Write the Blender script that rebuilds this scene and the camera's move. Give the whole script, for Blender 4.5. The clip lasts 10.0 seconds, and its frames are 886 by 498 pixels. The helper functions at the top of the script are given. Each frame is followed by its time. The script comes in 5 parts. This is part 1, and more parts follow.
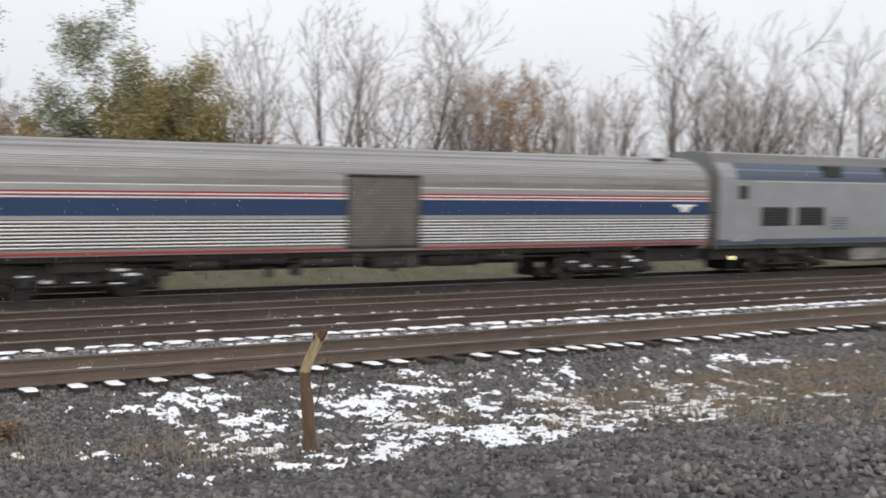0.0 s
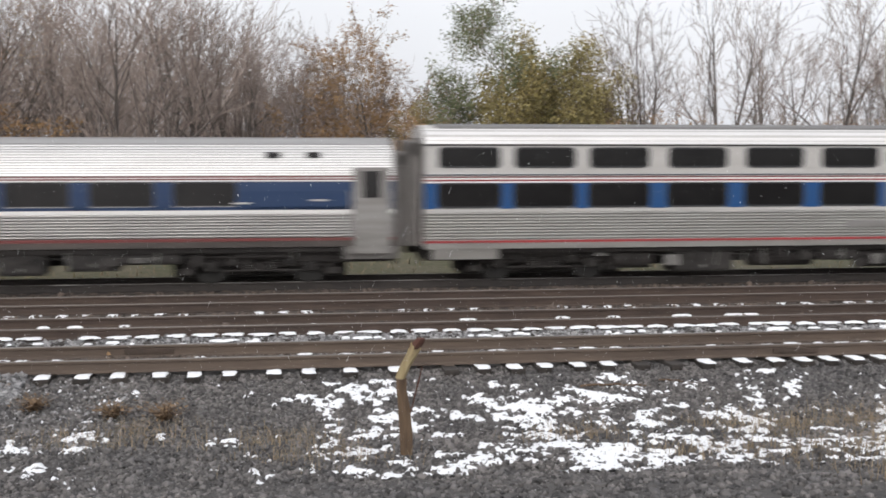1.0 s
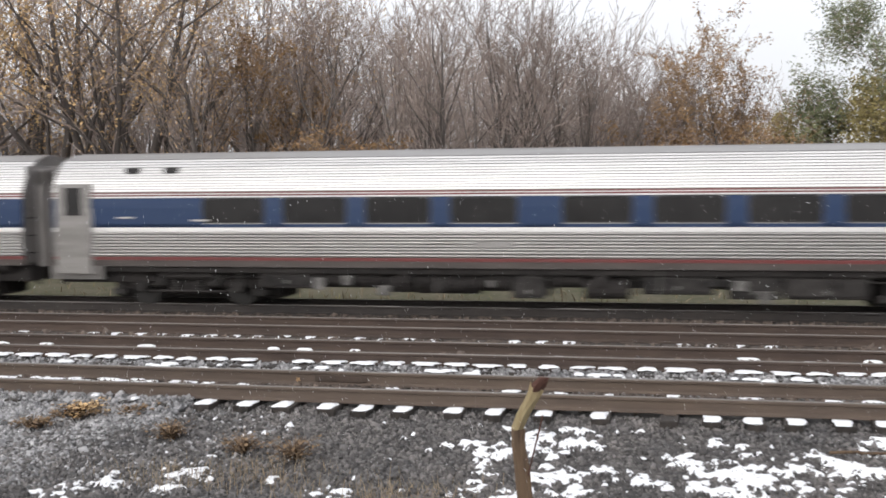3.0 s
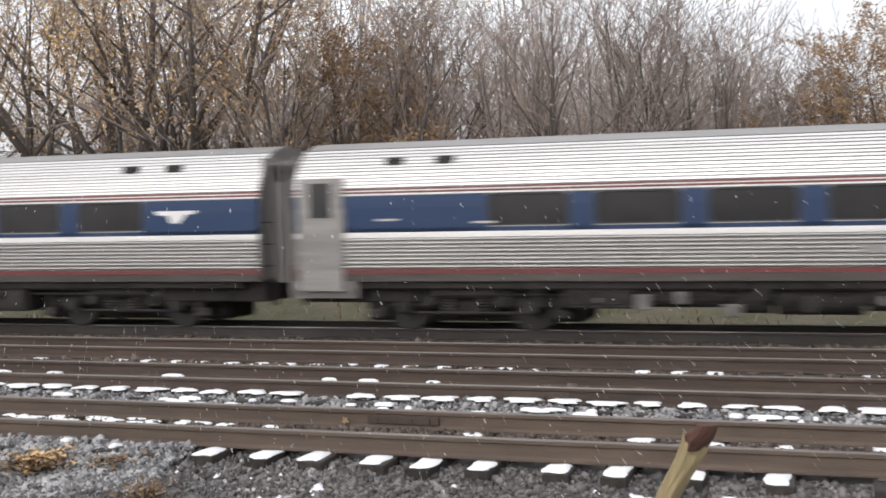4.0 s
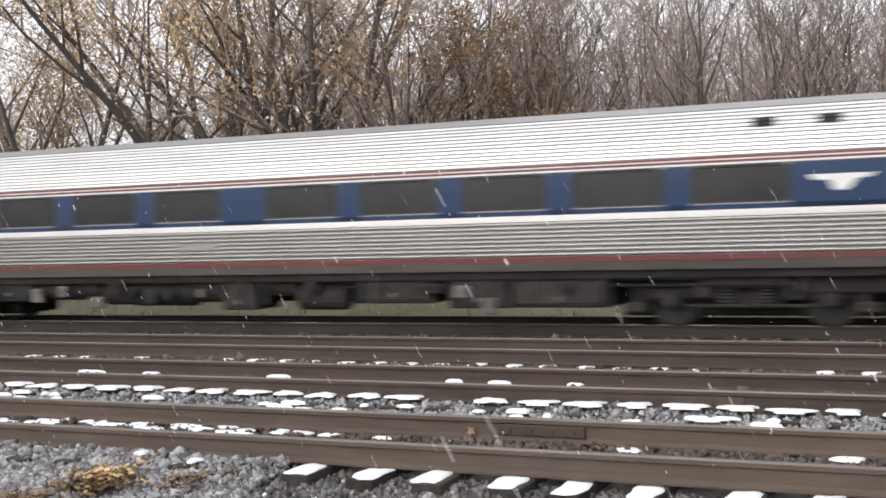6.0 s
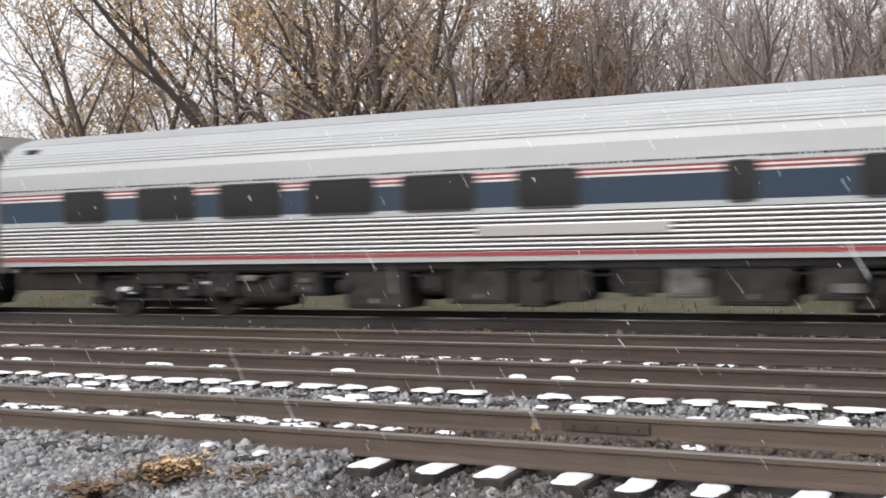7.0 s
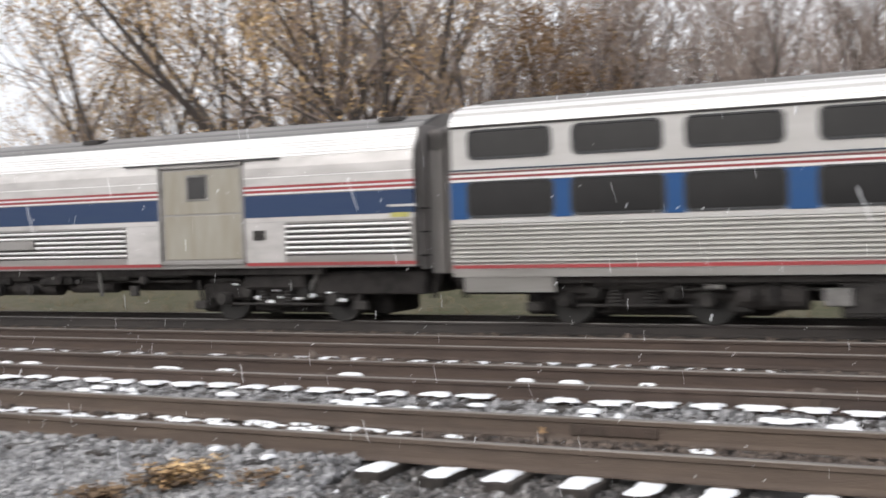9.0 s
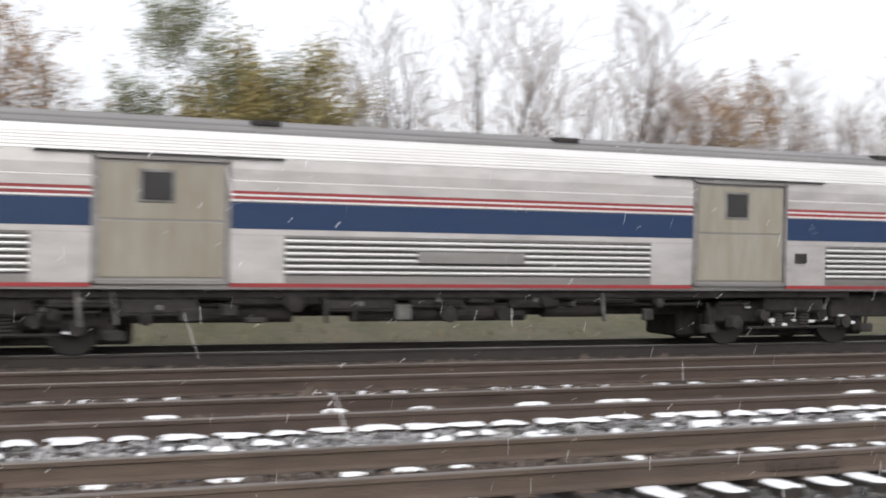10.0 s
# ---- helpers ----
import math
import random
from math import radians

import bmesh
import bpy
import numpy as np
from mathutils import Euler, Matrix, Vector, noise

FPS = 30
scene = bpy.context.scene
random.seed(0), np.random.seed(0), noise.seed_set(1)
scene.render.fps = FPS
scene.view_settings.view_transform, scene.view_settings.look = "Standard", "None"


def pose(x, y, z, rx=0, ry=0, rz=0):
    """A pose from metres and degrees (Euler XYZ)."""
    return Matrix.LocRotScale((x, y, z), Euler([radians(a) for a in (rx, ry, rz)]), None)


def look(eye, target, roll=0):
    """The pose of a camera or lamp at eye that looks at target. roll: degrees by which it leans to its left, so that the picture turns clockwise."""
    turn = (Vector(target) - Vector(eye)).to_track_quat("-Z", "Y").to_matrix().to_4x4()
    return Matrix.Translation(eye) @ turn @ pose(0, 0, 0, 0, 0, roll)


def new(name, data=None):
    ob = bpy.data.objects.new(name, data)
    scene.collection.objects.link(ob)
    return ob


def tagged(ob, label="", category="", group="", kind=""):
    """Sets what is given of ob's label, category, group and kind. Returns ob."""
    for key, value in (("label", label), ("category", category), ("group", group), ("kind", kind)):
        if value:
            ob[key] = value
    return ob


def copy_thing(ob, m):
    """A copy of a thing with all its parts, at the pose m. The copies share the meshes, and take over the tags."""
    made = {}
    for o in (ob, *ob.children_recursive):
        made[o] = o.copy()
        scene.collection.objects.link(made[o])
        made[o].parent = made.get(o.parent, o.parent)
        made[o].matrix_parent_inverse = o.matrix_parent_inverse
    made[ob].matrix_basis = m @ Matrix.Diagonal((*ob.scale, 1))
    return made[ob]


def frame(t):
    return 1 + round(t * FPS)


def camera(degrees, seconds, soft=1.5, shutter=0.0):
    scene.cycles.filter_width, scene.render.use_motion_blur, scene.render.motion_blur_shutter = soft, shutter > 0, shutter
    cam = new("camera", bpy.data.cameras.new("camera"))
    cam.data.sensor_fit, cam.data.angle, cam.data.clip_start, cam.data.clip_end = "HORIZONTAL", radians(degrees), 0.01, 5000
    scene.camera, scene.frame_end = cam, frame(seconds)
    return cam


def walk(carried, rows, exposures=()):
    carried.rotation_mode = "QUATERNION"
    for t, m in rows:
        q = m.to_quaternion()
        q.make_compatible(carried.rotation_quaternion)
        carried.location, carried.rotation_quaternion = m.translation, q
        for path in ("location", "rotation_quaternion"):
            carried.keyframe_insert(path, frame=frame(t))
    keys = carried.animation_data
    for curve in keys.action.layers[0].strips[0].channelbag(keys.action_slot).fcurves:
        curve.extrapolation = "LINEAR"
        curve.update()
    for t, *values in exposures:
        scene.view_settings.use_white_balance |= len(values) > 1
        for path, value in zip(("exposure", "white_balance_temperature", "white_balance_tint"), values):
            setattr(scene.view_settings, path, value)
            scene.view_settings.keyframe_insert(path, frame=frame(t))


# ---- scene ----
cam = camera(39.856, 10.0, soft=1.7, shutter=0.24)
walk(cam, [
    (0.00, look((-7.493, -10.078, 3.150), (-2.065, -1.697, 2.594), 0.96)),
    (0.10, look((-6.678, -10.119, 3.064), (-1.691, -1.469, 2.513), 0.74)),
    (0.20, look((-5.919, -10.490, 3.190), (-1.508, -1.535, 2.584), 0.69)),
    (0.30, look((-4.870, -11.072, 3.382), (-1.152, -1.814, 2.703), 0.65)),
    (0.40, look((-4.225, -11.322, 3.534), (-1.011, -1.882, 2.793), 0.57)),
    (0.50, look((-3.547, -11.489, 3.642), (-0.843, -1.894, 2.851), 0.46)),
    (0.70, look((-2.925, -11.679, 3.767), (-0.704, -1.965, 2.919), 0.35)),
    (1.00, look((-1.913, -11.818, 3.830), (-0.487, -1.961, 2.930), 0.11)),
    (1.25, look((-1.232, -11.998, 3.912), (-0.356, -2.079, 2.992), 0.16)),
    (1.50, look((-0.367, -11.974, 3.893), (-0.105, -2.019, 2.982), 0.17)),
    (1.75, look((0.477, -12.004, 3.903), (0.134, -2.049, 3.018), 0.32)),
    (2.00, look((1.326, -11.990, 3.938), (0.379, -2.072, 3.073), 0.47)),
    (2.25, look((1.691, -11.619, 3.826), (0.403, -1.735, 3.021), 0.15)),
    (2.50, look((2.110, -11.291, 3.740), (0.460, -1.456, 2.991), -0.16)),
    (2.70, look((2.170, -10.335, 3.598), (0.286, -0.539, 2.896), -0.34)),
    (2.95, look((1.989, -8.401, 3.299), (-0.133, 1.351, 2.670), -0.54)),
    (3.20, look((1.869, -6.752, 3.086), (-0.527, 2.940, 2.515), -0.77)),
    (3.50, look((1.576, -4.979, 2.802), (-1.110, 4.642, 2.326), -0.99)),
    (3.80, look((1.177, -3.419, 2.531), (-1.771, 6.129, 2.162), -1.13)),
    (4.00, look((0.943, -2.435, 2.348), (-2.190, 7.057, 2.050), -1.14)),
    (4.20, look((0.727, -1.613, 2.236), (-2.595, 7.815, 1.981), -1.20)),
    (4.35, look((0.424, -0.985, 2.141), (-2.977, 8.416, 1.911), -1.29)),
    (4.50, look((0.170, -0.422, 2.044), (-3.325, 8.945, 1.844), -1.41)),
    (4.75, look((0.050, -0.126, 2.016), (-3.687, 9.147, 1.821), -1.91)),
    (5.00, look((0.000, 0.000, 2.000), (-3.959, 9.181, 1.815), -2.09)),
    (5.40, look((0.000, 0.000, 2.000), (-4.059, 9.137, 1.795), -2.05)),
    (5.85, look((0.000, 0.000, 2.000), (-4.119, 9.109, 1.750), -1.94)),
    (6.30, look((0.000, 0.000, 2.000), (-4.208, 9.068, 1.725), -1.78)),
    (6.50, look((0.000, 0.000, 2.000), (-4.296, 9.026, 1.726), -1.66)),
    (7.00, look((0.000, 0.000, 2.000), (-4.608, 8.871, 1.718), -1.82)),
    (7.50, look((0.000, 0.000, 2.000), (-4.965, 8.677, 1.743), -1.74)),
    (8.00, look((0.000, 0.000, 2.000), (-5.356, 8.442, 1.781), -2.04)),
    (8.50, look((0.000, 0.000, 2.000), (-5.651, 8.248, 1.790), -1.87)),
    (8.75, look((0.000, 0.000, 2.000), (-5.359, 8.439, 1.771), -1.87)),
    (9.00, look((0.000, 0.000, 2.000), (-4.663, 8.843, 1.752), -1.88)),
    (9.20, look((0.000, 0.000, 2.000), (-3.478, 9.373, 1.780), -1.29)),
    (9.50, look((0.000, 0.000, 2.000), (-1.231, 9.920, 1.709), -1.31)),
    (9.70, look((0.000, 0.000, 2.000), (0.942, 9.951, 1.691), -0.01)),
    (9.80, look((0.000, 0.000, 2.000), (2.175, 9.757, 1.756), 0.40)),
    (10.00, look((0.000, 0.000, 2.000), (3.819, 9.242, 1.933), 1.10)),
], [(0.0, -0.17), (0.6, -0.15), (1.6, 0.03), (4.5, 0.05), (6.5, 0.14), (8.5, 0.16), (10.0, 0.05)])

# ---------------------------------------------------------------- sky and light
world = bpy.data.worlds.new("overcast_sky")
scene.world = world
world.use_nodes = True
wn, wl = world.node_tree.nodes, world.node_tree.links
sky = wn.new("ShaderNodeTexSky")
sky.sky_type, sky.sun_disc = "NISHITA", False
sky.sun_elevation, sky.sun_rotation = radians(28), radians(200)
sky.air_density, sky.dust_density = 1.0, 6.0
grey = wn.new("ShaderNodeHueSaturation")
grey.inputs["Saturation"].default_value = 0.25
grey.inputs["Value"].default_value = 0.07
cloud_at = wn.new("ShaderNodeTexCoord")
cloud = wn.new("ShaderNodeTexNoise")
cloud.inputs["Scale"].default_value, cloud.inputs["Detail"].default_value = 2.2, 4.0
ramp = wn.new("ShaderNodeMapRange")
ramp.inputs["From Min"].default_value, ramp.inputs["From Max"].default_value = 0.3, 0.7
ramp.inputs["To Min"].default_value, ramp.inputs["To Max"].default_value = 0.86, 1.04
deck = wn.new("ShaderNodeMix")
deck.data_type, deck.blend_type = "RGBA", "MULTIPLY"
deck.inputs["Factor"].default_value = 1.0
deck.inputs[6].default_value = (0.92, 0.935, 0.99, 1)
both = wn.new("ShaderNodeMix")
both.data_type, both.blend_type = "RGBA", "ADD"
both.inputs["Factor"].default_value = 1.0
wl.new(cloud_at.outputs["Generated"], cloud.inputs["Vector"])
wl.new(cloud.outputs["Fac"], ramp.inputs["Value"])
wl.new(ramp.outputs["Result"], deck.inputs[7])
wl.new(sky.outputs["Color"], grey.inputs["Color"])
wl.new(deck.outputs[2], both.inputs[6])
wl.new(grey.outputs["Color"], both.inputs[7])
wl.new(both.outputs[2], wn["Background"].inputs["Color"])
wn["Background"].inputs["Strength"].default_value = 0.95
sun = new("sun", bpy.data.lights.new("sun", "SUN"))
sun.data.energy, sun.data.angle, sun.data.color = 0.6, radians(25), (1.0, 0.97, 0.93)
sun.matrix_world = look((0, 0, 40), (8, 25, 0))
scene.view_settings.exposure = 0.0


# ---------------------------------------------------------------- materials
def mat(name, color, rough=0.8, metal=0.0, tint=None, grain=8.0, amount=0.5, stretch=(1, 1, 1), bump=0.0, bump_scale=60.0, per_object=0.0, spec=0.5, streak=0.0):
    """A surface: base colour mixed with a second tint by noise at two scales, fine relief, and a shade of its own per piece."""
    m = bpy.data.materials.new(name)
    m.use_nodes = True
    n, l = m.node_tree.nodes, m.node_tree.links
    b = n["Principled BSDF"]
    b.inputs["Roughness"].default_value, b.inputs["Metallic"].default_value = rough, metal
    b.inputs["Specular IOR Level"].default_value = spec
    co = n.new("ShaderNodeTexCoord")
    mp = n.new("ShaderNodeMapping")
    mp.inputs["Scale"].default_value = stretch
    l.new(co.outputs["Object"], mp.inputs["Vector"])
    n1 = n.new("ShaderNodeTexNoise")
    n1.inputs["Scale"].default_value, n1.inputs["Detail"].default_value = grain, 6.0
    n2 = n.new("ShaderNodeTexNoise")
    n2.inputs["Scale"].default_value, n2.inputs["Detail"].default_value = grain * 0.13, 3.0
    l.new(mp.outputs["Vector"], n1.inputs["Vector"])
    l.new(mp.outputs["Vector"], n2.inputs["Vector"])
    add = n.new("ShaderNodeMath")
    add.operation = "ADD"
    l.new(n1.outputs["Fac"], add.inputs[0])
    l.new(n2.outputs["Fac"], add.inputs[1])
    rg = n.new("ShaderNodeMapRange")
    rg.inputs["From Min"].default_value, rg.inputs["From Max"].default_value = 0.72, 1.28
    rg.inputs["To Max"].default_value = amount
    l.new(add.outputs[0], rg.inputs["Value"])
    mx = n.new("ShaderNodeMix")
    mx.data_type = "RGBA"
    mx.inputs[6].default_value = (*color, 1)
    mx.inputs[7].default_value = (*(tint or [c * 0.5 for c in color]), 1)
    l.new(rg.outputs["Result"], mx.inputs["Factor"])
    out = mx.outputs[2]
    if per_object:
        info = n.new("ShaderNodeObjectInfo")
        vr = n.new("ShaderNodeMapRange")
        vr.inputs["To Min"].default_value, vr.inputs["To Max"].default_value = 1 - per_object, 1 + per_object
        l.new(info.outputs["Random"], vr.inputs["Value"])
        hs = n.new("ShaderNodeHueSaturation")
        l.new(vr.outputs["Result"], hs.inputs["Value"])
        l.new(out, hs.inputs["Color"])
        out = hs.outputs["Color"]
    if streak:
        geo = n.new("ShaderNodeNewGeometry")
        vr = n.new("ShaderNodeMapRange")
        vr.inputs["To Min"].default_value, vr.inputs["To Max"].default_value = 1 - streak, 1 + streak
        l.new(geo.outputs["Random Per Island"], vr.inputs["Value"])
        hs = n.new("ShaderNodeHueSaturation")
        l.new(vr.outputs["Result"], hs.inputs["Value"])
        l.new(out, hs.inputs["Color"])
        out = hs.outputs["Color"]
    l.new(out, b.inputs["Base Color"])
    if bump:
        n3 = n.new("ShaderNodeTexNoise")
        n3.inputs["Scale"].default_value, n3.inputs["Detail"].default_value = bump_scale, 5.0
        l.new(mp.outputs["Vector"], n3.inputs["Vector"])
        bp = n.new("ShaderNodeBump")
        bp.inputs["Strength"].default_value, bp.inputs["Distance"].default_value = bump, 0.02
        l.new(n3.outputs["Fac"], bp.inputs["Height"])
        l.new(bp.outputs["Normal"], b.inputs["Normal"])
    return m


M_STEEL = mat("stainless_steel", (0.40, 0.39, 0.38), 0.45, 0.75, (0.29, 0.275, 0.265), 3.0, 0.6, (0.25, 1, 3))
M_RIB = mat("polished_ribs", (0.86, 0.85, 0.845), 0.4, 0.35, (0.66, 0.64, 0.63), 3.0, 0.6, (0.25, 1, 3))
# Near-black tone paints the shade between the side ribs.
M_GROOVE = mat("painted_shade_groove", (0.045, 0.042, 0.04), 0.8, 0.0, (0.08, 0.075, 0.07), 4.0, 0.7, (0.25, 1, 3))
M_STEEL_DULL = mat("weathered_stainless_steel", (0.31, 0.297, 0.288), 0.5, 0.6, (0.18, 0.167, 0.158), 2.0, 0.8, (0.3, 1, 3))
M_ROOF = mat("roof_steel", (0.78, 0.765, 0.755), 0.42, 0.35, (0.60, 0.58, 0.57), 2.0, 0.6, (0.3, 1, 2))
M_ROOF_GREY = mat("dirty_roof", (0.13, 0.125, 0.123), 0.6, 0.2, (0.20, 0.195, 0.19), 2.0, 0.7, (0.3, 1, 2))
M_WHITE = mat("white_paint", (0.50, 0.485, 0.47), 0.5, 0.0, (0.37, 0.35, 0.33), 2.5, 0.6, (0.3, 1, 2))
M_STRIPE = mat("clean_white_stripe", (0.80, 0.79, 0.78), 0.5, 0.0, (0.62, 0.60, 0.58), 3.0, 0.6, (0.3, 1, 2))
M_STEEL_GREY = mat("grimy_fluted_steel", (0.40, 0.392, 0.375), 0.5, 0.7, (0.27, 0.26, 0.24), 2.5, 0.7, (0.25, 1, 2))
M_SKIRT = mat("grimy_grey_skirt", (0.27, 0.257, 0.243), 0.6, 0.1, (0.16, 0.147, 0.135), 2.5, 0.8, (0.3, 1, 2))
M_GRIMESKIRT = mat("brown_grime_skirt", (0.115, 0.098, 0.09), 0.7, 0.1, (0.06, 0.052, 0.048), 2.5, 0.9, (0.3, 1, 2))
M_BLUE = mat("blue_band", (0.016, 0.038, 0.098), 0.55, 0.0, (0.028, 0.048, 0.098), 3.0, 0.6, (0.3, 1, 2), spec=0.3)
M_BLUE_BRIGHT = mat("bright_blue_band", (0.014, 0.068, 0.20), 0.6, 0.0, (0.025, 0.075, 0.18), 3.0, 0.6, (0.3, 1, 2), spec=0.25)
M_NAVY = mat("faded_navy_band", (0.026, 0.045, 0.072), 0.6, 0.0, (0.04, 0.055, 0.08), 3.0, 0.6, (0.3, 1, 2), spec=0.25)
M_RED = mat("red_stripe", (0.33, 0.035, 0.04), 0.45, 0.0, (0.2, 0.04, 0.04), 4.0, 0.6, (0.3, 1, 2))
M_DARKRED = mat("grimy_red_stripe", (0.20, 0.045, 0.045), 0.6, 0.0, (0.13, 0.06, 0.055), 4.0, 0.7, (0.3, 1, 2))
M_GLASS = mat("dark_window_glass", (0.018, 0.017, 0.0175), 0.14, 0.0, (0.034, 0.032, 0.032), 1.5, 0.8, spec=0.42)
# Darker pane tone for every car but the tubular coaches.
M_DARKGLASS = mat("darker_window_glass", (0.009, 0.0085, 0.0088), 0.12, 0.0, (0.018, 0.017, 0.017), 1.5, 0.8, spec=0.3)
M_FRAME = mat("window_gasket", (0.03, 0.03, 0.032), 0.6, 0.0)
# Grime black; also painted in for shade behind baggage doors and wheels.
M_BLACK = mat("grime_and_shade_black", (0.017, 0.0152, 0.0148), 0.9, 0.0, (0.046, 0.041, 0.039), 5.0, 1.0, bump=0.5, spec=0.3)
M_GEAR = mat("grey_equipment", (0.058, 0.053, 0.050), 0.85, 0.0, (0.018, 0.0165, 0.016), 5.0, 1.0, bump=0.4, spec=0.3)
M_PALE = mat("pale_equipment", (0.25, 0.24, 0.23), 0.75, 0.1, (0.06, 0.056, 0.052), 4.0, 0.9, bump=0.4)
M_WHEEL = mat("wheel_steel", (0.03, 0.028, 0.027), 0.6, 0.3, (0.018, 0.017, 0.016), 4.0, 0.8)
M_RUBBER = mat("diaphragm_rubber", (0.15, 0.138, 0.132), 0.8, 0.0, (0.27, 0.25, 0.24), 2.0, 0.8, (1, 1, .4))
M_BEIGE = mat("stained_beige_door", (0.31, 0.29, 0.245), 0.6, 0.0, (0.19, 0.155, 0.105), 3.5, 0.6, (1.5, 1, 0.35))
M_BROWNDOOR = mat("grimy_roller_door", (0.145, 0.13, 0.115), 0.6, 0.2, (0.08, 0.07, 0.06), 2.0, 0.9)
M_SILVER = mat("silver_paint", (0.30, 0.305, 0.315), 0.45, 0.3, (0.2, 0.2, 0.2), 2.0, 0.6, (.4, 1, 1))
M_LOCO_BLUE = mat("loco_dark_blue", (0.05, 0.07, 0.11), 0.5, 0.0, (0.08, 0.09, 0.11), 2.0, 0.6)
M_LAMP = bpy.data.materials.new("lit_sign")
M_LAMP.use_nodes = True
M_LAMP.node_tree.nodes["Principled BSDF"].inputs["Emission Color"].default_value = (1.0, 0.85, 0.3, 1)
M_LAMP.node_tree.nodes["Principled BSDF"].inputs["Emission Strength"].default_value = 1.6
M_SIGN = mat("tan_sign", (0.42, 0.33, 0.2), 0.6)
M_YELLOW = mat("yellow_notice", (0.45, 0.42, 0.12), 0.6)

M_RAIL = mat("rusty_rail_web", (0.082, 0.061, 0.049), 0.85, 0.0, (0.135, 0.100, 0.076), 5.0, 0.9, (0.3, 1, 2), bump=0.5, bump_scale=40)
M_DARKRAIL = mat("dark_rusty_rail_web", (0.048, 0.034, 0.028), 0.85, 0.0, (0.084, 0.058, 0.045), 5.0, 0.9, (0.3, 1, 2), bump=0.5, bump_scale=40)
M_RAILTOP = mat("worn_rail_head", (0.20, 0.18, 0.165), 0.5, 0.4, (0.10, 0.085, 0.076), 5.0, 0.8, (0.2, 1, 1))
M_RAILBRIGHT = mat("polished_rail_head", (0.22, 0.21, 0.20), 0.35, 0.8, (0.14, 0.13, 0.125), 5.0, 0.6, (0.2, 1, 1))
# Near-black web tone for the far track's rails.
M_BLACKRAIL = mat("near_black_rail_web", (0.030, 0.026, 0.025), 0.85, 0.0, (0.05, 0.042, 0.038), 5.0, 0.9, (0.4, 1, 1), bump=0.3)
M_TIE = mat("creosoted_timber", (0.021, 0.018, 0.0165), 0.9, 0.0, (0.05, 0.042, 0.036), 12.0, 0.9, (1, 0.15, 1), bump=0.6, bump_scale=30, per_object=0.3)
M_STONE = mat("ballast_stone", (0.19, 0.188, 0.193), 0.85, 0.0, (0.38, 0.372, 0.37), 7.0, 0.9, bump=0.4, streak=0.65)
M_WETSTONE = mat("wet_ballast_stone", (0.075, 0.071, 0.071), 0.65, 0.0, (0.16, 0.146, 0.138), 2.2, 0.9, bump=0.4, streak=0.7)
M_WETBED = mat("wet_ballast_bed", (0.045, 0.042, 0.041), 0.9, 0.0, (0.10, 0.091, 0.085), 9.0, 0.9, bump=1.0, bump_scale=24)
M_BALLAST = mat("ballast_bed", (0.07, 0.066, 0.066), 0.95, 0.0, (0.15, 0.143, 0.14), 14.0, 0.9, bump=1.0, bump_scale=24)
M_DIRTBALLAST = mat("oily_ballast_bed", (0.050, 0.041, 0.036), 0.95, 0.0, (0.095, 0.078, 0.067), 12.0, 0.9, bump=1.0, bump_scale=24)
M_DIRTSTONE = mat("oily_ballast_stone", (0.075, 0.057, 0.047), 0.9, 0.0, (0.14, 0.110, 0.09), 9.0, 0.7, bump=0.4, streak=0.6)
M_SNOW = mat("fresh_snow", (0.86, 0.87, 0.89), 0.7, 0.0, (0.78, 0.79, 0.82), 6.0, 0.6, bump=0.5, bump_scale=25)
M_FLAKE = mat("snow_flake", (0.9, 0.9, 0.92), 0.6, 0.0, (0.9, 0.9, 0.92))
M_EARTH = mat("dead_grass_bank", (0.150, 0.132, 0.092), 0.95, 0.0, (0.085, 0.088, 0.046), 4.5, 1.0, bump=1.0, bump_scale=14)
M_STRAW = mat("dry_grass_blades", (0.31, 0.245, 0.160), 0.9, 0.0, (0.20, 0.147, 0.095), 3.0, 0.8, streak=0.4)
M_GREENGRASS = mat("faded_grass_blades", (0.23, 0.21, 0.10), 0.9, 0.0, (0.29, 0.23, 0.12), 3.0, 0.8, streak=0.4)
M_BARK = mat("grey_brown_bark", (0.105, 0.088, 0.080), 0.95, 0.0, (0.18, 0.155, 0.142), 6.0, 0.8, (1, 1, 0.3), bump=0.6, per_object=0.3)
M_TWIG = mat("bare_twigs", (0.33, 0.268, 0.236), 0.95, 0.0, (0.235, 0.185, 0.160), 2.0, 0.8, per_object=0.25)
# Far wood lightened: snowy haze in the air put into its colour.
M_HAZE = mat("hazed_far_wood", (0.42, 0.355, 0.325), 0.95, 0.0, (0.33, 0.272, 0.246), 0.5, 0.9, streak=0.25)
M_LEAF_ORANGE = mat("orange_brown_leaves", (0.27, 0.160, 0.082), 0.8, 0.0, (0.31, 0.205, 0.105), 1.0, 0.8, streak=0.4)
M_LEAF_YELLOW = mat("yellow_brown_leaves", (0.52, 0.37, 0.19), 0.8, 0.0, (0.47, 0.28, 0.125), 1.0, 0.8, streak=0.4)
M_LEAF_DEAD = mat("curled_brown_leaves", (0.225, 0.145, 0.075), 0.85, 0.0, (0.12, 0.075, 0.045), 9.0, 0.9, streak=0.5)
M_STEM = mat("dead_brown_stems", (0.13, 0.085, 0.055), 0.9, 0.0, (0.2, 0.14, 0.09), 9.0, 0.8)
M_DINER = mat("dull_satin_steel", (0.44, 0.452, 0.458), 0.5, 0.4, (0.36, 0.365, 0.37), 2.0, 0.5, (0.3, 1, 2))
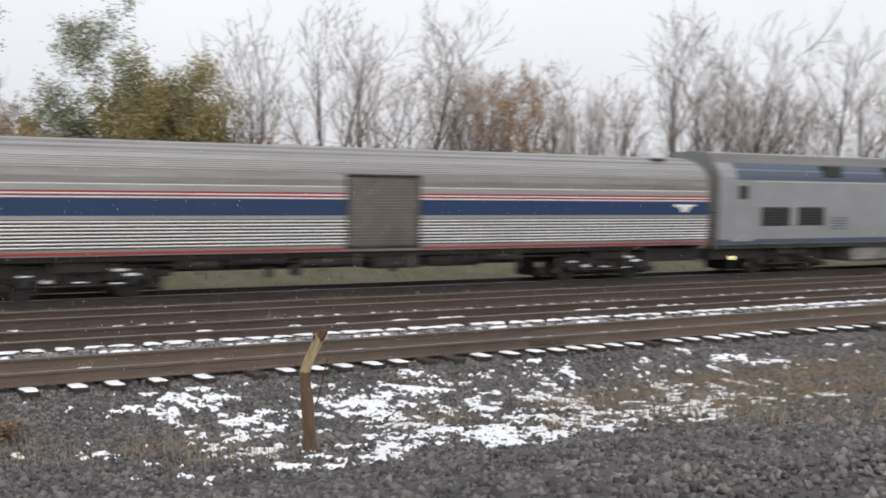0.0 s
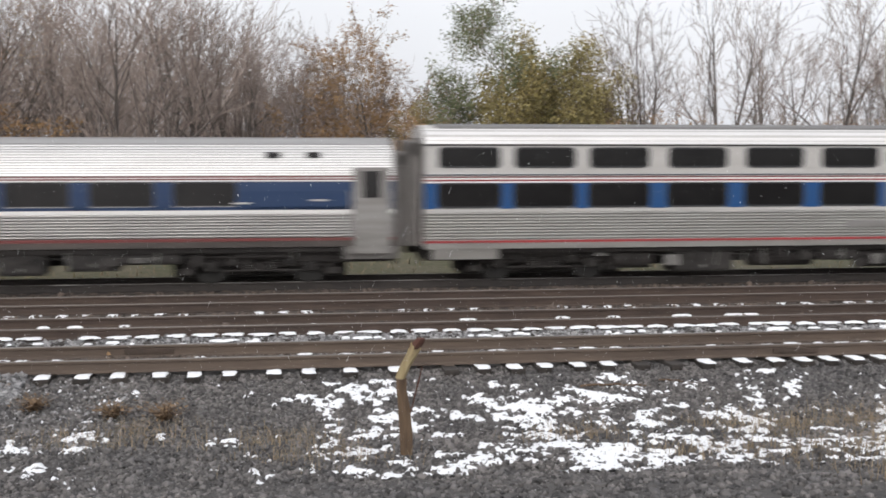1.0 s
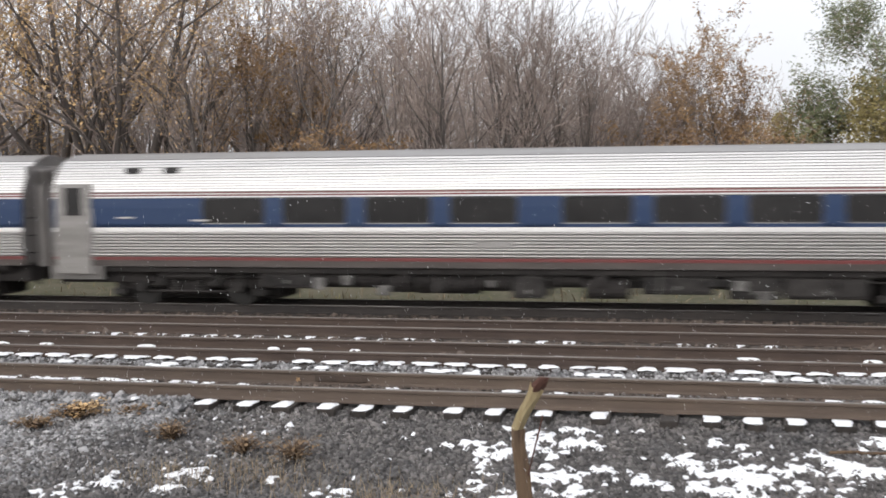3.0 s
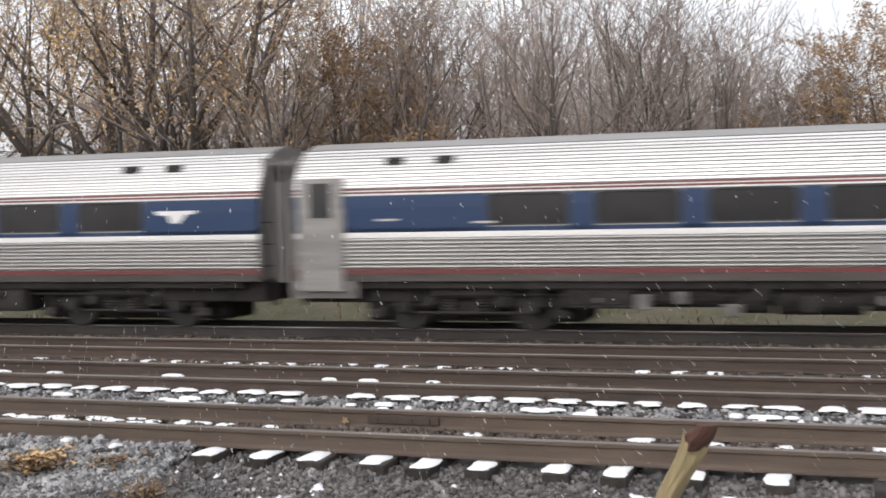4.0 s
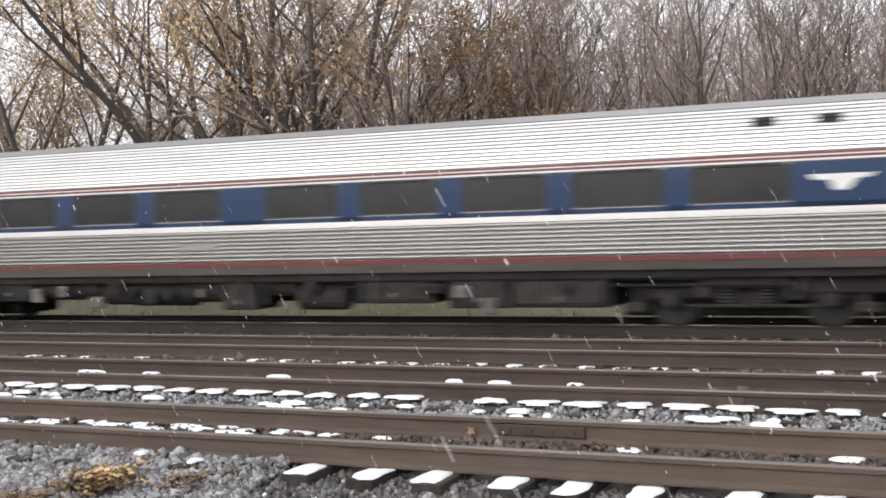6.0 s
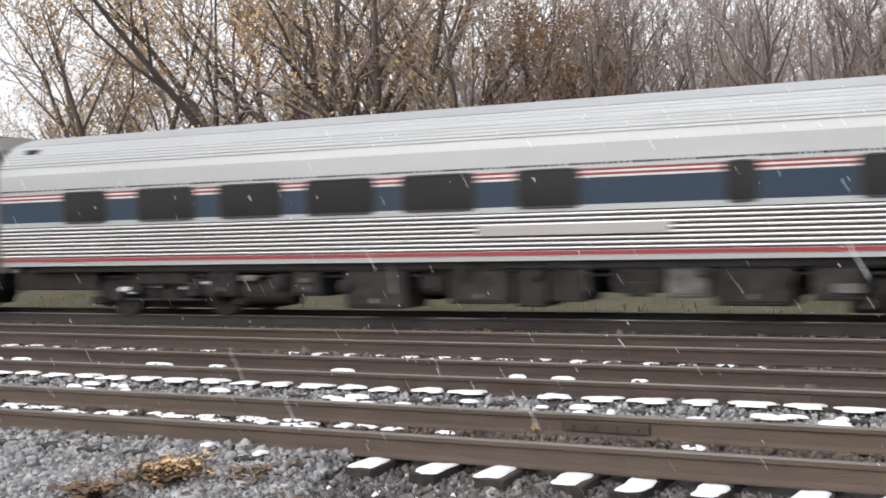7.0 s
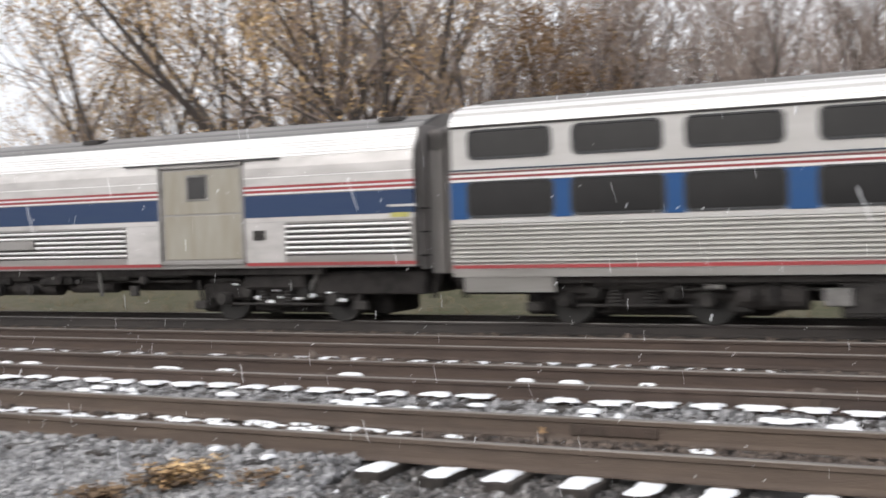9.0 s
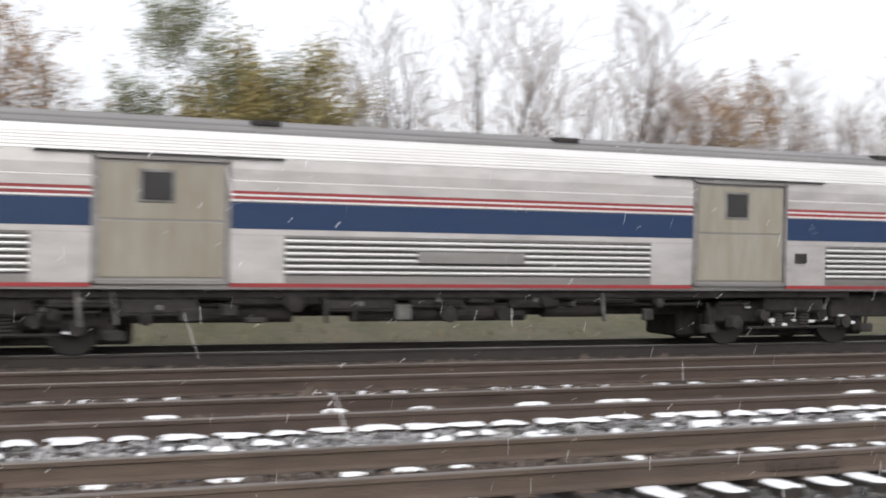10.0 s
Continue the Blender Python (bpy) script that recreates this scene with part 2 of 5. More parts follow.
M_PANEL = mat("pale_smooth_steel", (0.56, 0.54, 0.528), 0.45, 0.35, (0.34, 0.322, 0.31), 3.0, 0.8, (0.5, 1, 1.5))
M_LEAF_GREEN = mat("dull_green_leaves", (0.125, 0.145, 0.075), 0.8, 0.0, (0.18, 0.18, 0.09), 1.0, 0.8, streak=0.5)
M_LEAF_OLIVE = mat("olive_leaves", (0.225, 0.195, 0.080), 0.8, 0.0, (0.29, 0.22, 0.085), 1.0, 0.8, streak=0.5)
M_OLDWOOD = mat("rotten_wood", (0.16, 0.105, 0.062), 0.9, 0.0, (0.06, 0.038, 0.026), 7.0, 0.9, (3, 3, 0.5), bump=0.8, bump_scale=18)
M_PALEWOOD = mat("pale_bared_wood", (0.33, 0.27, 0.15), 0.85, 0.0, (0.2, 0.14, 0.07), 9.0, 0.8, (3, 3, .5), bump=0.5)
M_REDRUST = mat("red_rust", (0.085, 0.032, 0.02), 0.9, 0.0, (0.045, 0.024, 0.017), 12.0, 0.8, bump=0.5)
M_RUSTPLATE = mat("brown_rust_plate", (0.080, 0.056, 0.044), 0.9, 0.0, (0.055, 0.042, 0.034), 9.0, 0.8, bump=0.5)


# ---------------------------------------------------------------- mesh helpers
def mesh_ob(name, verts, faces, material, parent=None, label="", smooth=False):
    me = bpy.data.meshes.new(name)
    me.from_pydata([tuple(v) for v in verts], [], faces)
    me.materials.append(material)
    if smooth:
        me.polygons.foreach_set("use_smooth", [True] * len(me.polygons))
    me.update()
    ob = new(name, me)
    if parent is not None:
        ob.parent = parent
    if label:
        ob["label"] = label
    return ob


def part(name, bm, material, parent, label=""):
    bmesh.ops.recalc_face_normals(bm, faces=bm.faces)
    me = bpy.data.meshes.new(name)
    bm.to_mesh(me)
    bm.free()
    me.materials.append(material)
    ob = new(name, me)
    ob.parent = parent
    if label:
        ob["label"] = label
    return ob


def box(bm, x0, x1, y0, y1, z0, z1, bevel=0.0):
    r = bmesh.ops.create_cube(bm, size=1.0, matrix=Matrix.LocRotScale(((x0 + x1) / 2, (y0 + y1) / 2, (z0 + z1) / 2), None, (abs(x1 - x0), abs(y1 - y0), abs(z1 - z0))))
    if bevel:
        es = list({e for v in r["verts"] for e in v.link_edges})
        bmesh.ops.bevel(bm, geom=es, offset=bevel, segments=1, affect="EDGES", profile=0.5)


def cyl(bm, c, axis, r, h, seg=20, r2=None):
    q = Vector((0, 0, 1)).rotation_difference(Vector(axis)).to_matrix().to_4x4()
    bmesh.ops.create_cone(bm, cap_ends=True, segments=seg, radius1=r, radius2=r if r2 is None else r2, depth=h, matrix=Matrix.Translation(c) @ q)


def box_part(name, dims, material, parent, label="", bevel=0.0):
    bm = bmesh.new()
    box(bm, *dims, bevel)
    return part(name, bm, material, parent, label)


def prism(name, poly, x0, x1, material, parent, label="", smooth=False):
    """A (y, z) outline carried from x0 to x1, closed at both ends."""
    n = len(poly)
    verts = [(x0, y, z) for y, z in poly] + [(x1, y, z) for y, z in poly]
    faces = [(i, (i + 1) % n, n + (i + 1) % n, n + i) for i in range(n)]
    faces += [tuple(range(n))[::-1], tuple(range(n, 2 * n))]
    ob = mesh_ob(name, verts, faces, material, parent, label, smooth)
    bm = bmesh.new()
    bm.from_mesh(ob.data)
    bmesh.ops.recalc_face_normals(bm, faces=bm.faces)
    bm.to_mesh(ob.data)
    bm.free()
    return ob


# ---------------------------------------------------------------- railway cars
SPEED, TRAIN_Y = 31.35, 21.75
AMFLEET = [(1.50, 1.00), (1.55, 1.35), (1.57, 1.9), (1.56, 2.5), (1.52, 2.85), (1.40, 3.15), (1.20, 3.42), (0.85, 3.66), (0.42, 3.80), (0.0, 3.85)]
VIEW = [(1.56, 0.90), (1.57, 1.9), (1.57, 3.62), (1.55, 3.78), (1.45, 3.92), (1.15, 4.05), (0.6, 4.16), (0.0, 4.20)]
HERITAGE = [(1.55, 1.12), (1.56, 2.0), (1.56, 3.2), (1.50, 3.42), (1.33, 3.66), (1.05, 3.87), (0.6, 4.03), (0.0, 4.10)]
LOCO = [(1.50, 0.95), (1.52, 1.6), (1.52, 3.45), (1.42, 3.72), (1.1, 4.0), (0.95, 4.3), (0.0, 4.36)]


def on_profile(prof, z):
    for (ya, za), (yb, zb) in zip(prof, prof[1:]):
        if za <= z <= zb:
            k = (z - za) / (zb - za)
            return ya + (yb - ya) * k, (yb - ya), (zb - za)
    return prof[-1][0], -1.0, 0.05


SHAPES = {"flat": (0.0, 0.0, 0.8, 1.0, 1.0, 0.8), "round": (0.0, 0.35, 0.85, 1.0, 0.8, 0.4)}


def skin(name, prof, z0, z1, x0, x1, material, car, proud=0.02, ribs=0, depth=0.018, label="", sides=(-1, 1), shape="flat"):
    """A sheet on the car's side between two heights; ribs give it that many raised flutes."""
    n = ribs * 6 if ribs else max(2, int((z1 - z0) / 0.12))
    for s in sides:
        outer = []
        for i in range(n + 1):
            z = z0 + (z1 - z0) * i / n
            y, dy, dz = on_profile(prof, z)
            ln = math.hypot(dy, dz)
            o = proud + (depth * SHAPES[shape][i % 6] if ribs else 0.0)
            outer.append((y + o * dz / ln, z - o * dy / ln))
        inner = [(on_profile(prof, z1)[0] - 0.03, z1 - 0.004), (on_profile(prof, z0)[0] - 0.03, z0 + 0.004)]
        prism(name, [(s * y, z) for y, z in outer + inner], x0, x1, material, car, label, smooth=False)


def core(prof, half, car, material, label=""):
    poly = [(y, z) for y, z in prof] + [(-y, z) for y, z in reversed(prof[:-1])]
    return prism("body", poly, -half, half, material, car, label)


def pane(car, prof, x0, x1, z0, z1, frame_material=None, out=0.012, sides=(-1, 1)):
    """A window with a rounded gasket and a dark pane set back in it."""
    for s in sides:
        y, _, _ = on_profile(prof, (z0 + z1) / 2)
        loops = []
        for grow, oo in ((0.035, out + 0.012), (0.0, out + 0.012), (-0.012, out)):
            r = 0.09
            pts = []
            for cx, cz, a0 in ((x1 - r, z1 - r, 0), (x0 + r, z1 - r, 90), (x0 + r, z0 + r, 180), (x1 - r, z0 + r, 270)):
                for a in (0, 30, 60, 90):
                    t = radians(a0 + a)
                    pts.append((cx + (r + grow) * math.cos(t), s * (y + oo), cz + (r + grow) * math.sin(t)))
            loops.append(pts)
        n = len(loops[0])
        fr = mesh_ob("window", loops[0] + loops[1] + loops[2] + [(a, s * (y - 0.02), b) for a, _, b in loops[0]],
                     [(i, (i + 1) % n, n + (i + 1) % n, n + i) for i in range(n)] + [(n + i, n + (i + 1) % n, 2 * n + (i + 1) % n, 2 * n + i) for i in range(n)]
                     + [(3 * n + i, 3 * n + (i + 1) % n, (i + 1) % n, i) for i in range(n)], frame_material or M_FRAME, car)
        mesh_ob("pane", loops[2], [tuple(range(n))], M_GLASS if prof is AMFLEET else M_DARKGLASS, fr)


def bogie(car, x, heavy=False, wheelbase=2.6, snowy=False):
    b = box_part("bogie", (x - wheelbase / 2 - 0.5, x + wheelbase / 2 + 0.5, -0.95, 0.95, 0.45, 0.86), M_BLACK, car, "grimy steel bogie frame", 0.04)
    for s in (-1, 1):
        bm = bmesh.new()
        box(bm, x - wheelbase / 2 - 0.42, x + wheelbase / 2 + 0.42, s * 1.02 - 0.07, s * 1.02 + 0.07, 0.44, 0.86, 0.05)
        box(bm, x - 0.55, x + 0.55, s * 1.05 - 0.09, s * 1.05 + 0.09, 0.30, 0.62, 0.05)
        box(bm, x - wheelbase / 2 - 0.62, x - wheelbase / 2 - 0.36, s * 0.96 - 0.12, s * 0.96 + 0.12, 0.22, 0.78, 0.06)
        box(bm, x + wheelbase / 2 + 0.36, x + wheelbase / 2 + 0.62, s * 0.96 - 0.12, s * 0.96 + 0.12, 0.22, 0.78, 0.06)
        part("side_frame", bm, M_BLACK, b)
        for k in (-0.33, 0.33):
            rings, n = 13, 12
            v = [(x + k + (0.128 if j % 2 else 0.10) * math.cos(6.283 * i / n), s * 1.16 + (0.128 if j % 2 else 0.10) * math.sin(6.283 * i / n), 0.34 + 0.03 * j) for j in range(rings) for i in range(n)]
            mesh_ob("coil_spring", v, [(j * n + i, j * n + (i + 1) % n, (j + 1) * n + (i + 1) % n, (j + 1) * n + i) for j in range(rings - 1) for i in range(n)] + [tuple(range(n))[::-1], tuple(range((rings - 1) * n, rings * n))], M_GEAR, b)
        bm = bmesh.new()
        cyl(bm, (x + 0.85, s * 1.14, 0.72), (0.5, 0, 1), 0.05, 0.55, 10)
        part("damper", bm, M_PALE, b)
        for k in (-1, 1):
            bm = bmesh.new()
            box(bm, x + k * wheelbase / 2 - 0.17, x + k * wheelbase / 2 + 0.17, s * 1.12 - 0.09, s * 1.12 + 0.09, 0.33, 0.60, 0.05)
            cyl(bm, (x + k * wheelbase / 2, s * 1.23, 0.47), (0, 1, 0), 0.13, 0.07, 14)
            part("axle_box", bm, M_GEAR, b)
            bm = bmesh.new()
            box(bm, x + k * wheelbase / 2 - 0.38, x + k * wheelbase / 2 + 0.38, s * 1.1 - 0.05, s * 1.1 + 0.05, 0.80, 0.90, 0.03)
            part("equaliser_arm", bm, M_GEAR, b)
            bm = bmesh.new()
            cyl(bm, (x + k * 0.72, s * 1.2, 0.62), (0, 1, 0), 0.12, 0.16, 12)
            part("brake_cylinder", bm, M_GEAR, b)
    for k in (-1, 1):
        for s in (-1, 1):
            bm = bmesh.new()
            cx = x + k * wheelbase / 2
            cyl(bm, (cx, s * 0.785, 0.457), (0, 1, 0), 0.457, 0.13, 28)
            cyl(bm, (cx, s * 0.70, 0.457), (0, 1, 0), 0.485, 0.03, 28)
            cyl(bm, (cx, s * 0.86, 0.457), (0, 1, 0), 0.17, 0.08, 16)
            part("wheel", bm, M_WHEEL, b)
        bm = bmesh.new()
        cyl(bm, (x + k * wheelbase / 2, 0, 0.457), (0, 1, 0), 0.08, 1.5, 12)
        part("axle", bm, M_WHEEL, b)
    for s in (-1, 1):
        bm = bmesh.new()
        box(bm, x - wheelbase / 2 - 0.62, x - wheelbase / 2 - 0.5, s * 0.75 - 0.1, s * 0.75 + 0.1, 0.25, 0.62, 0.02)
        part("brake_block", bm, M_BLACK, b)
        bm = bmesh.new()
        cyl(bm, (x, s * 1.22, 0.36), (1, 0, 0), 0.03, wheelbase * 0.8, 8)
        part("brake_rod", bm, M_BLACK, b)
    # Dark block added behind the wheels in place of underframe shade.
    bm = bmesh.new()
    box(bm, x - wheelbase / 2 - 1.0, x + wheelbase / 2 + 1.0, -0.62, 0.62, 0.14, 0.72, 0.05)
    part("shade_backdrop", bm, M_BLACK, b, "dark block standing for the shade behind the wheels")
    for k in (-1, 1):
        bm = bmesh.new()
        cyl(bm, (x + k * (wheelbase / 2 + 0.62), -1.16, 0.62), (0.2 * k, 0, 1), 0.035, 0.5, 8)
        box(bm, x + k * (wheelbase / 2 + 0.62) - 0.16, x + k * (wheelbase / 2 + 0.62) + 0.16, -1.2, -1.05, 0.24, 0.42, 0.03)
        part("sand_pipe", bm, M_GEAR, b)
        bm = bmesh.new()
        box(bm, x + k * 0.5 - 0.14, x + k * 0.5 + 0.14, -1.27, -1.16, 0.70, 0.80, 0.02)
        part("tie_bolt", bm, M_PALE, b, "dusty bracket")
    bm = bmesh.new()
    box(bm, x - 0.75, x + 0.75, -1.32, 1.32, 0.66, 1.0, 0.06)
    part("bolster", bm, M_BLACK, b)
    if snowy:
        r = random.Random(int(x * 10))
        for k in range(9):
            bm = bmesh.new()
            bmesh.ops.create_icosphere(bm, subdivisions=1, radius=1.0)
            cx, cz, w, h = x + r.uniform(-1.6, 1.6), r.uniform(0.38, 0.8), r.uniform(0.07, 0.24), r.uniform(0.025, 0.07)
            for v in bm.verts:
                v.co = Vector((cx + v.co.x * w * r.uniform(0.7, 1.2), -1.17 + v.co.y * 0.06, cz + v.co.z * h * r.uniform(0.7, 1.2)))
            part("snow_crust", bm, M_SNOW, b, "caked snow on the bogie")
    return b


def coupling_end(car, half, s, top, prof):
    """Diaphragm, end sheet, buffer beam and coupler at one end of a car."""
    x = s * half
    d = None
    for j in range(4):
        bm = bmesh.new()
        g = 0.03 * (j % 2)
        for y0, y1, z0, z1 in ((-1.0 - g, -0.5, 0.95, top - 0.45), (0.5, 1.0 + g, 0.95, top - 0.45), (-1.0 - g, 1.0 + g, top - 0.8, top - 0.40 + g)):
            box(bm, x + s * (0.05 + 0.08 * j), x + s * (0.05 + 0.08 * j + 0.065), y0, y1, z0, z1, 0.012)
        part("bellows_fold", bm, M_RUBBER, car, "black rubber gangway fold")
    # End sheet in the dark rubber tone, to darken the gap between cars.
    box_part("end_sheet", (min(x, x + s * 0.04), max(x, x + s * 0.04), -1.35, 1.35, 1.05, top - 0.3), M_RUBBER, car, "dark end sheet of the car", 0.01)
    box_part("buffer_beam", (min(x - s * 2.5, x - s * 0.02), max(x - s * 2.5, x - s * 0.02), -1.2, 1.2, 0.56, 1.02), M_BLACK, car, "", 0.03)
    bm = bmesh.new()
    box(bm, x - 0.5 * s, x + 0.25 * s, -0.13, 0.13, 0.72, 0.98, 0.03)
    box(bm, x + 0.15 * s, x + 0.33 * s, -0.18, 0.18, 0.68, 1.0, 0.04)
    part("coupler", bm, M_BLACK, car)
    for y in (-1.05, -0.9):
        bm = bmesh.new()
        cyl(bm, (x + s * 0.12, y, 0.72), (0.3 * s, 0, 1), 0.025, 0.5, 8)
        part("brake_hose", bm, M_BLACK, car)
    for z in (1.3, 1.75, 2.2):
        box_part("ladder_rung", (min(x + s * 0.03, x + s * 0.07), max(x + s * 0.03, x + s * 0.07), -1.42, -1.1, z, z + 0.03), M_GEAR, car)


def gear(car, seed, x0, x1, floor_z, pale=0.4, deepest=0.30):
    """Boxes, tanks and pipes hung close together under the floor between the bogies."""
    rnd = random.Random(seed)
    box_part("centre_sill", (x0 - 4, x1 + 4, -0.5, 0.5, floor_z - 0.52, floor_z + 0.02), M_BLACK, car)
    box_part("side_sill", (x0 - 5, x1 + 5, -1.42, -1.25, floor_z - 0.14, floor_z + 0.02), M_BLACK, car)
    x = x0
    while x < x1 - 0.4:
        w = min(rnd.uniform(0.5, 1.9), x1 - x)
        z0 = min(deepest + rnd.uniform(0.0, 0.34), floor_z - 0.25)
        kind = rnd.random()
        bm = bmesh.new()
        m = M_PALE if rnd.random() < pale else (M_GEAR if rnd.random() < 0.4 else M_BLACK)
        if kind < 0.25:
            r = min(0.26, (floor_z - z0) * 0.45)
            cyl(bm, (x + w / 2, -1.05, z0 + r), (1, 0, 0), r, w, 16)
            t = part("air_tank", bm, M_BLACK, car)
            for xx in (x + w * 0.2, x + w * 0.8):
                box_part("hanger", (xx - 0.03, xx + 0.03, -1.1, -1.0, z0 + r, floor_z), M_BLACK, t)
        else:
            box(bm, x, x + w, -1.36, -0.45, z0, floor_z - rnd.uniform(0.0, 0.12), 0.03)
            e = part("equipment_box", bm, m, car)
            if w > 0.7:
                box_part("cover", (x + 0.08, x + w - 0.08, -1.385, -1.35, z0 + 0.07, floor_z - 0.2), M_GEAR if m is M_BLACK else m, e, "", 0.008)
                box_part("latch", (x + w / 2 - 0.04, x + w / 2 + 0.04, -1.40, -1.38, z0 + 0.12, z0 + 0.2), M_PALE, e)
        box_part("equipment_box", (x - 0.1, x + w * 0.9, 0.4, 1.3, z0 + 0.05, floor_z), M_BLACK, car)
        x += w + rnd.choice((0.06, 0.1, 0.3, 0.55))
    x = x0 - 0.5
    while x < x1 + 0.5:
        kind, z0 = rnd.random(), floor_z - rnd.uniform(0.15, 0.5)
        bm = bmesh.new()
        if kind < 0.4:
            w, h = rnd.uniform(0.12, 0.45), rnd.uniform(0.08, 0.3)
            box(bm, x, x + w, -1.46, -1.36, z0 - h, z0, 0.02)
            part("junction_box", bm, M_PALE if rnd.random() < pale + 0.35 else M_GEAR, car)
        elif kind < 0.7:
            cyl(bm, (x, -1.41, floor_z - 0.32), (rnd.uniform(-0.15, 0.15), 0, 1), rnd.uniform(0.02, 0.045), rnd.uniform(0.4, 0.62), 8)
            part("drain_pipe", bm, M_GEAR if rnd.random() < 0.6 else M_PALE, car)
        else:
            r0 = rnd.uniform(0.09, 0.17)
            cyl(bm, (x, -1.40, z0 - 0.05), (0, 1, 0), r0, 0.14, 14)
            cyl(bm, (x, -1.46, z0 - 0.05), (0, 1, 0), r0 * 0.5, 0.08, 10)
            part("valve", bm, M_GEAR if rnd.random() < 0.5 else M_BLACK, car)
        x += rnd.uniform(0.35, 1.1)
    for z, y in ((floor_z - 0.16, -1.3), (floor_z - 0.28, -1.18)):
        bm = bmesh.new()
        cyl(bm, ((x0 + x1) / 2, y, z), (1, 0, 0), 0.032, x1 - x0 + 3, 8)
        part("air_pipe", bm, M_GEAR, car)


def chevron(car, prof, x, z, flip=1):
    """A plain pale arrow shape on the band."""
    for s in (-1, 1):
        y = s * (on_profile(prof, z)[0] + 0.032)
        pts = [(x - 0.5, z + 0.13), (x + 0.5, z + 0.13), (x + 0.42, z + 0.06), (x + 0.25, z + 0.05), (x + 0.05, z - 0.14), (x - 0.12, z - 0.12), (x - 0.2, z + 0.03), (x - 0.45, z + 0.05)]
        v = [(a, y, b) for a, b in pts] + [(a, y - s * 0.012, b) for a, b in pts]
        n = len(pts)
        mesh_ob("emblem", v, [tuple(range(n)), tuple(range(2 * n - 1, n - 1, -1))] + [(i, (i + 1) % n, n + (i + 1) % n, n + i) for i in range(n)], M_STRIPE, car)


def bars(car, prof, x, z, w=0.45, n=1, material=None):
    """Unreadable lettering as plain pale bars."""
    for i in range(n):
        y = on_profile(prof, z)[0]
        box_part("lettering", (x, x + w, -(y + 0.034), -(y + 0.020), z - i * 0.1, z - i * 0.1 + 0.045), material or M_WHITE, car)


def band(car, prof, z0, z1, x0, x1, holes, material, name="band", label=""):
    """A painted band, cut where windows or doors stand."""
    x = x0
    for a, b in sorted(holes) + [(x1, x1)]:
        if a - x > 0.02:
            skin(name, prof, z0, z1, x, a, material, car, 0.022, label=label)
        x = max(x, b)


def side_door(car, prof, x0, x1, z0, z1, wz0, wz1, material, handle=True):
    """A recessed end door with its own window."""
    for s in (-1, 1):
        y, _, _ = on_profile(prof, (z0 + z1) / 2)
        bm = bmesh.new()
        box(bm, x0, x1, s * (y - 0.05), s * (y + 0.035), z0, z1, 0.012)
        d = part("door", bm, material, car)
        xm, w = (x0 + x1) / 2, 0.23
        bm = bmesh.new()
        box(bm, xm - w - 0.04, xm + w + 0.04, s * (y + 0.03), s * (y + 0.045), wz0 - 0.04, wz1 + 0.04, 0.008)
        part("window_frame", bm, M_STEEL_DULL, d)
        bm = bmesh.new()
        box(bm, xm - w, xm + w, s * (y + 0.035), s * (y + 0.05), wz0, wz1, 0.006)
        part("pane", bm, M_GLASS, d)
        for xx in (x0 - 0.09, x1 + 0.05):
            bm = bmesh.new()
            cyl(bm, (xx, s * (y + 0.08), 1.9), (0, 0, 1), 0.018, 1.1, 8)
            part("grab_rail", bm, M_STEEL, d)


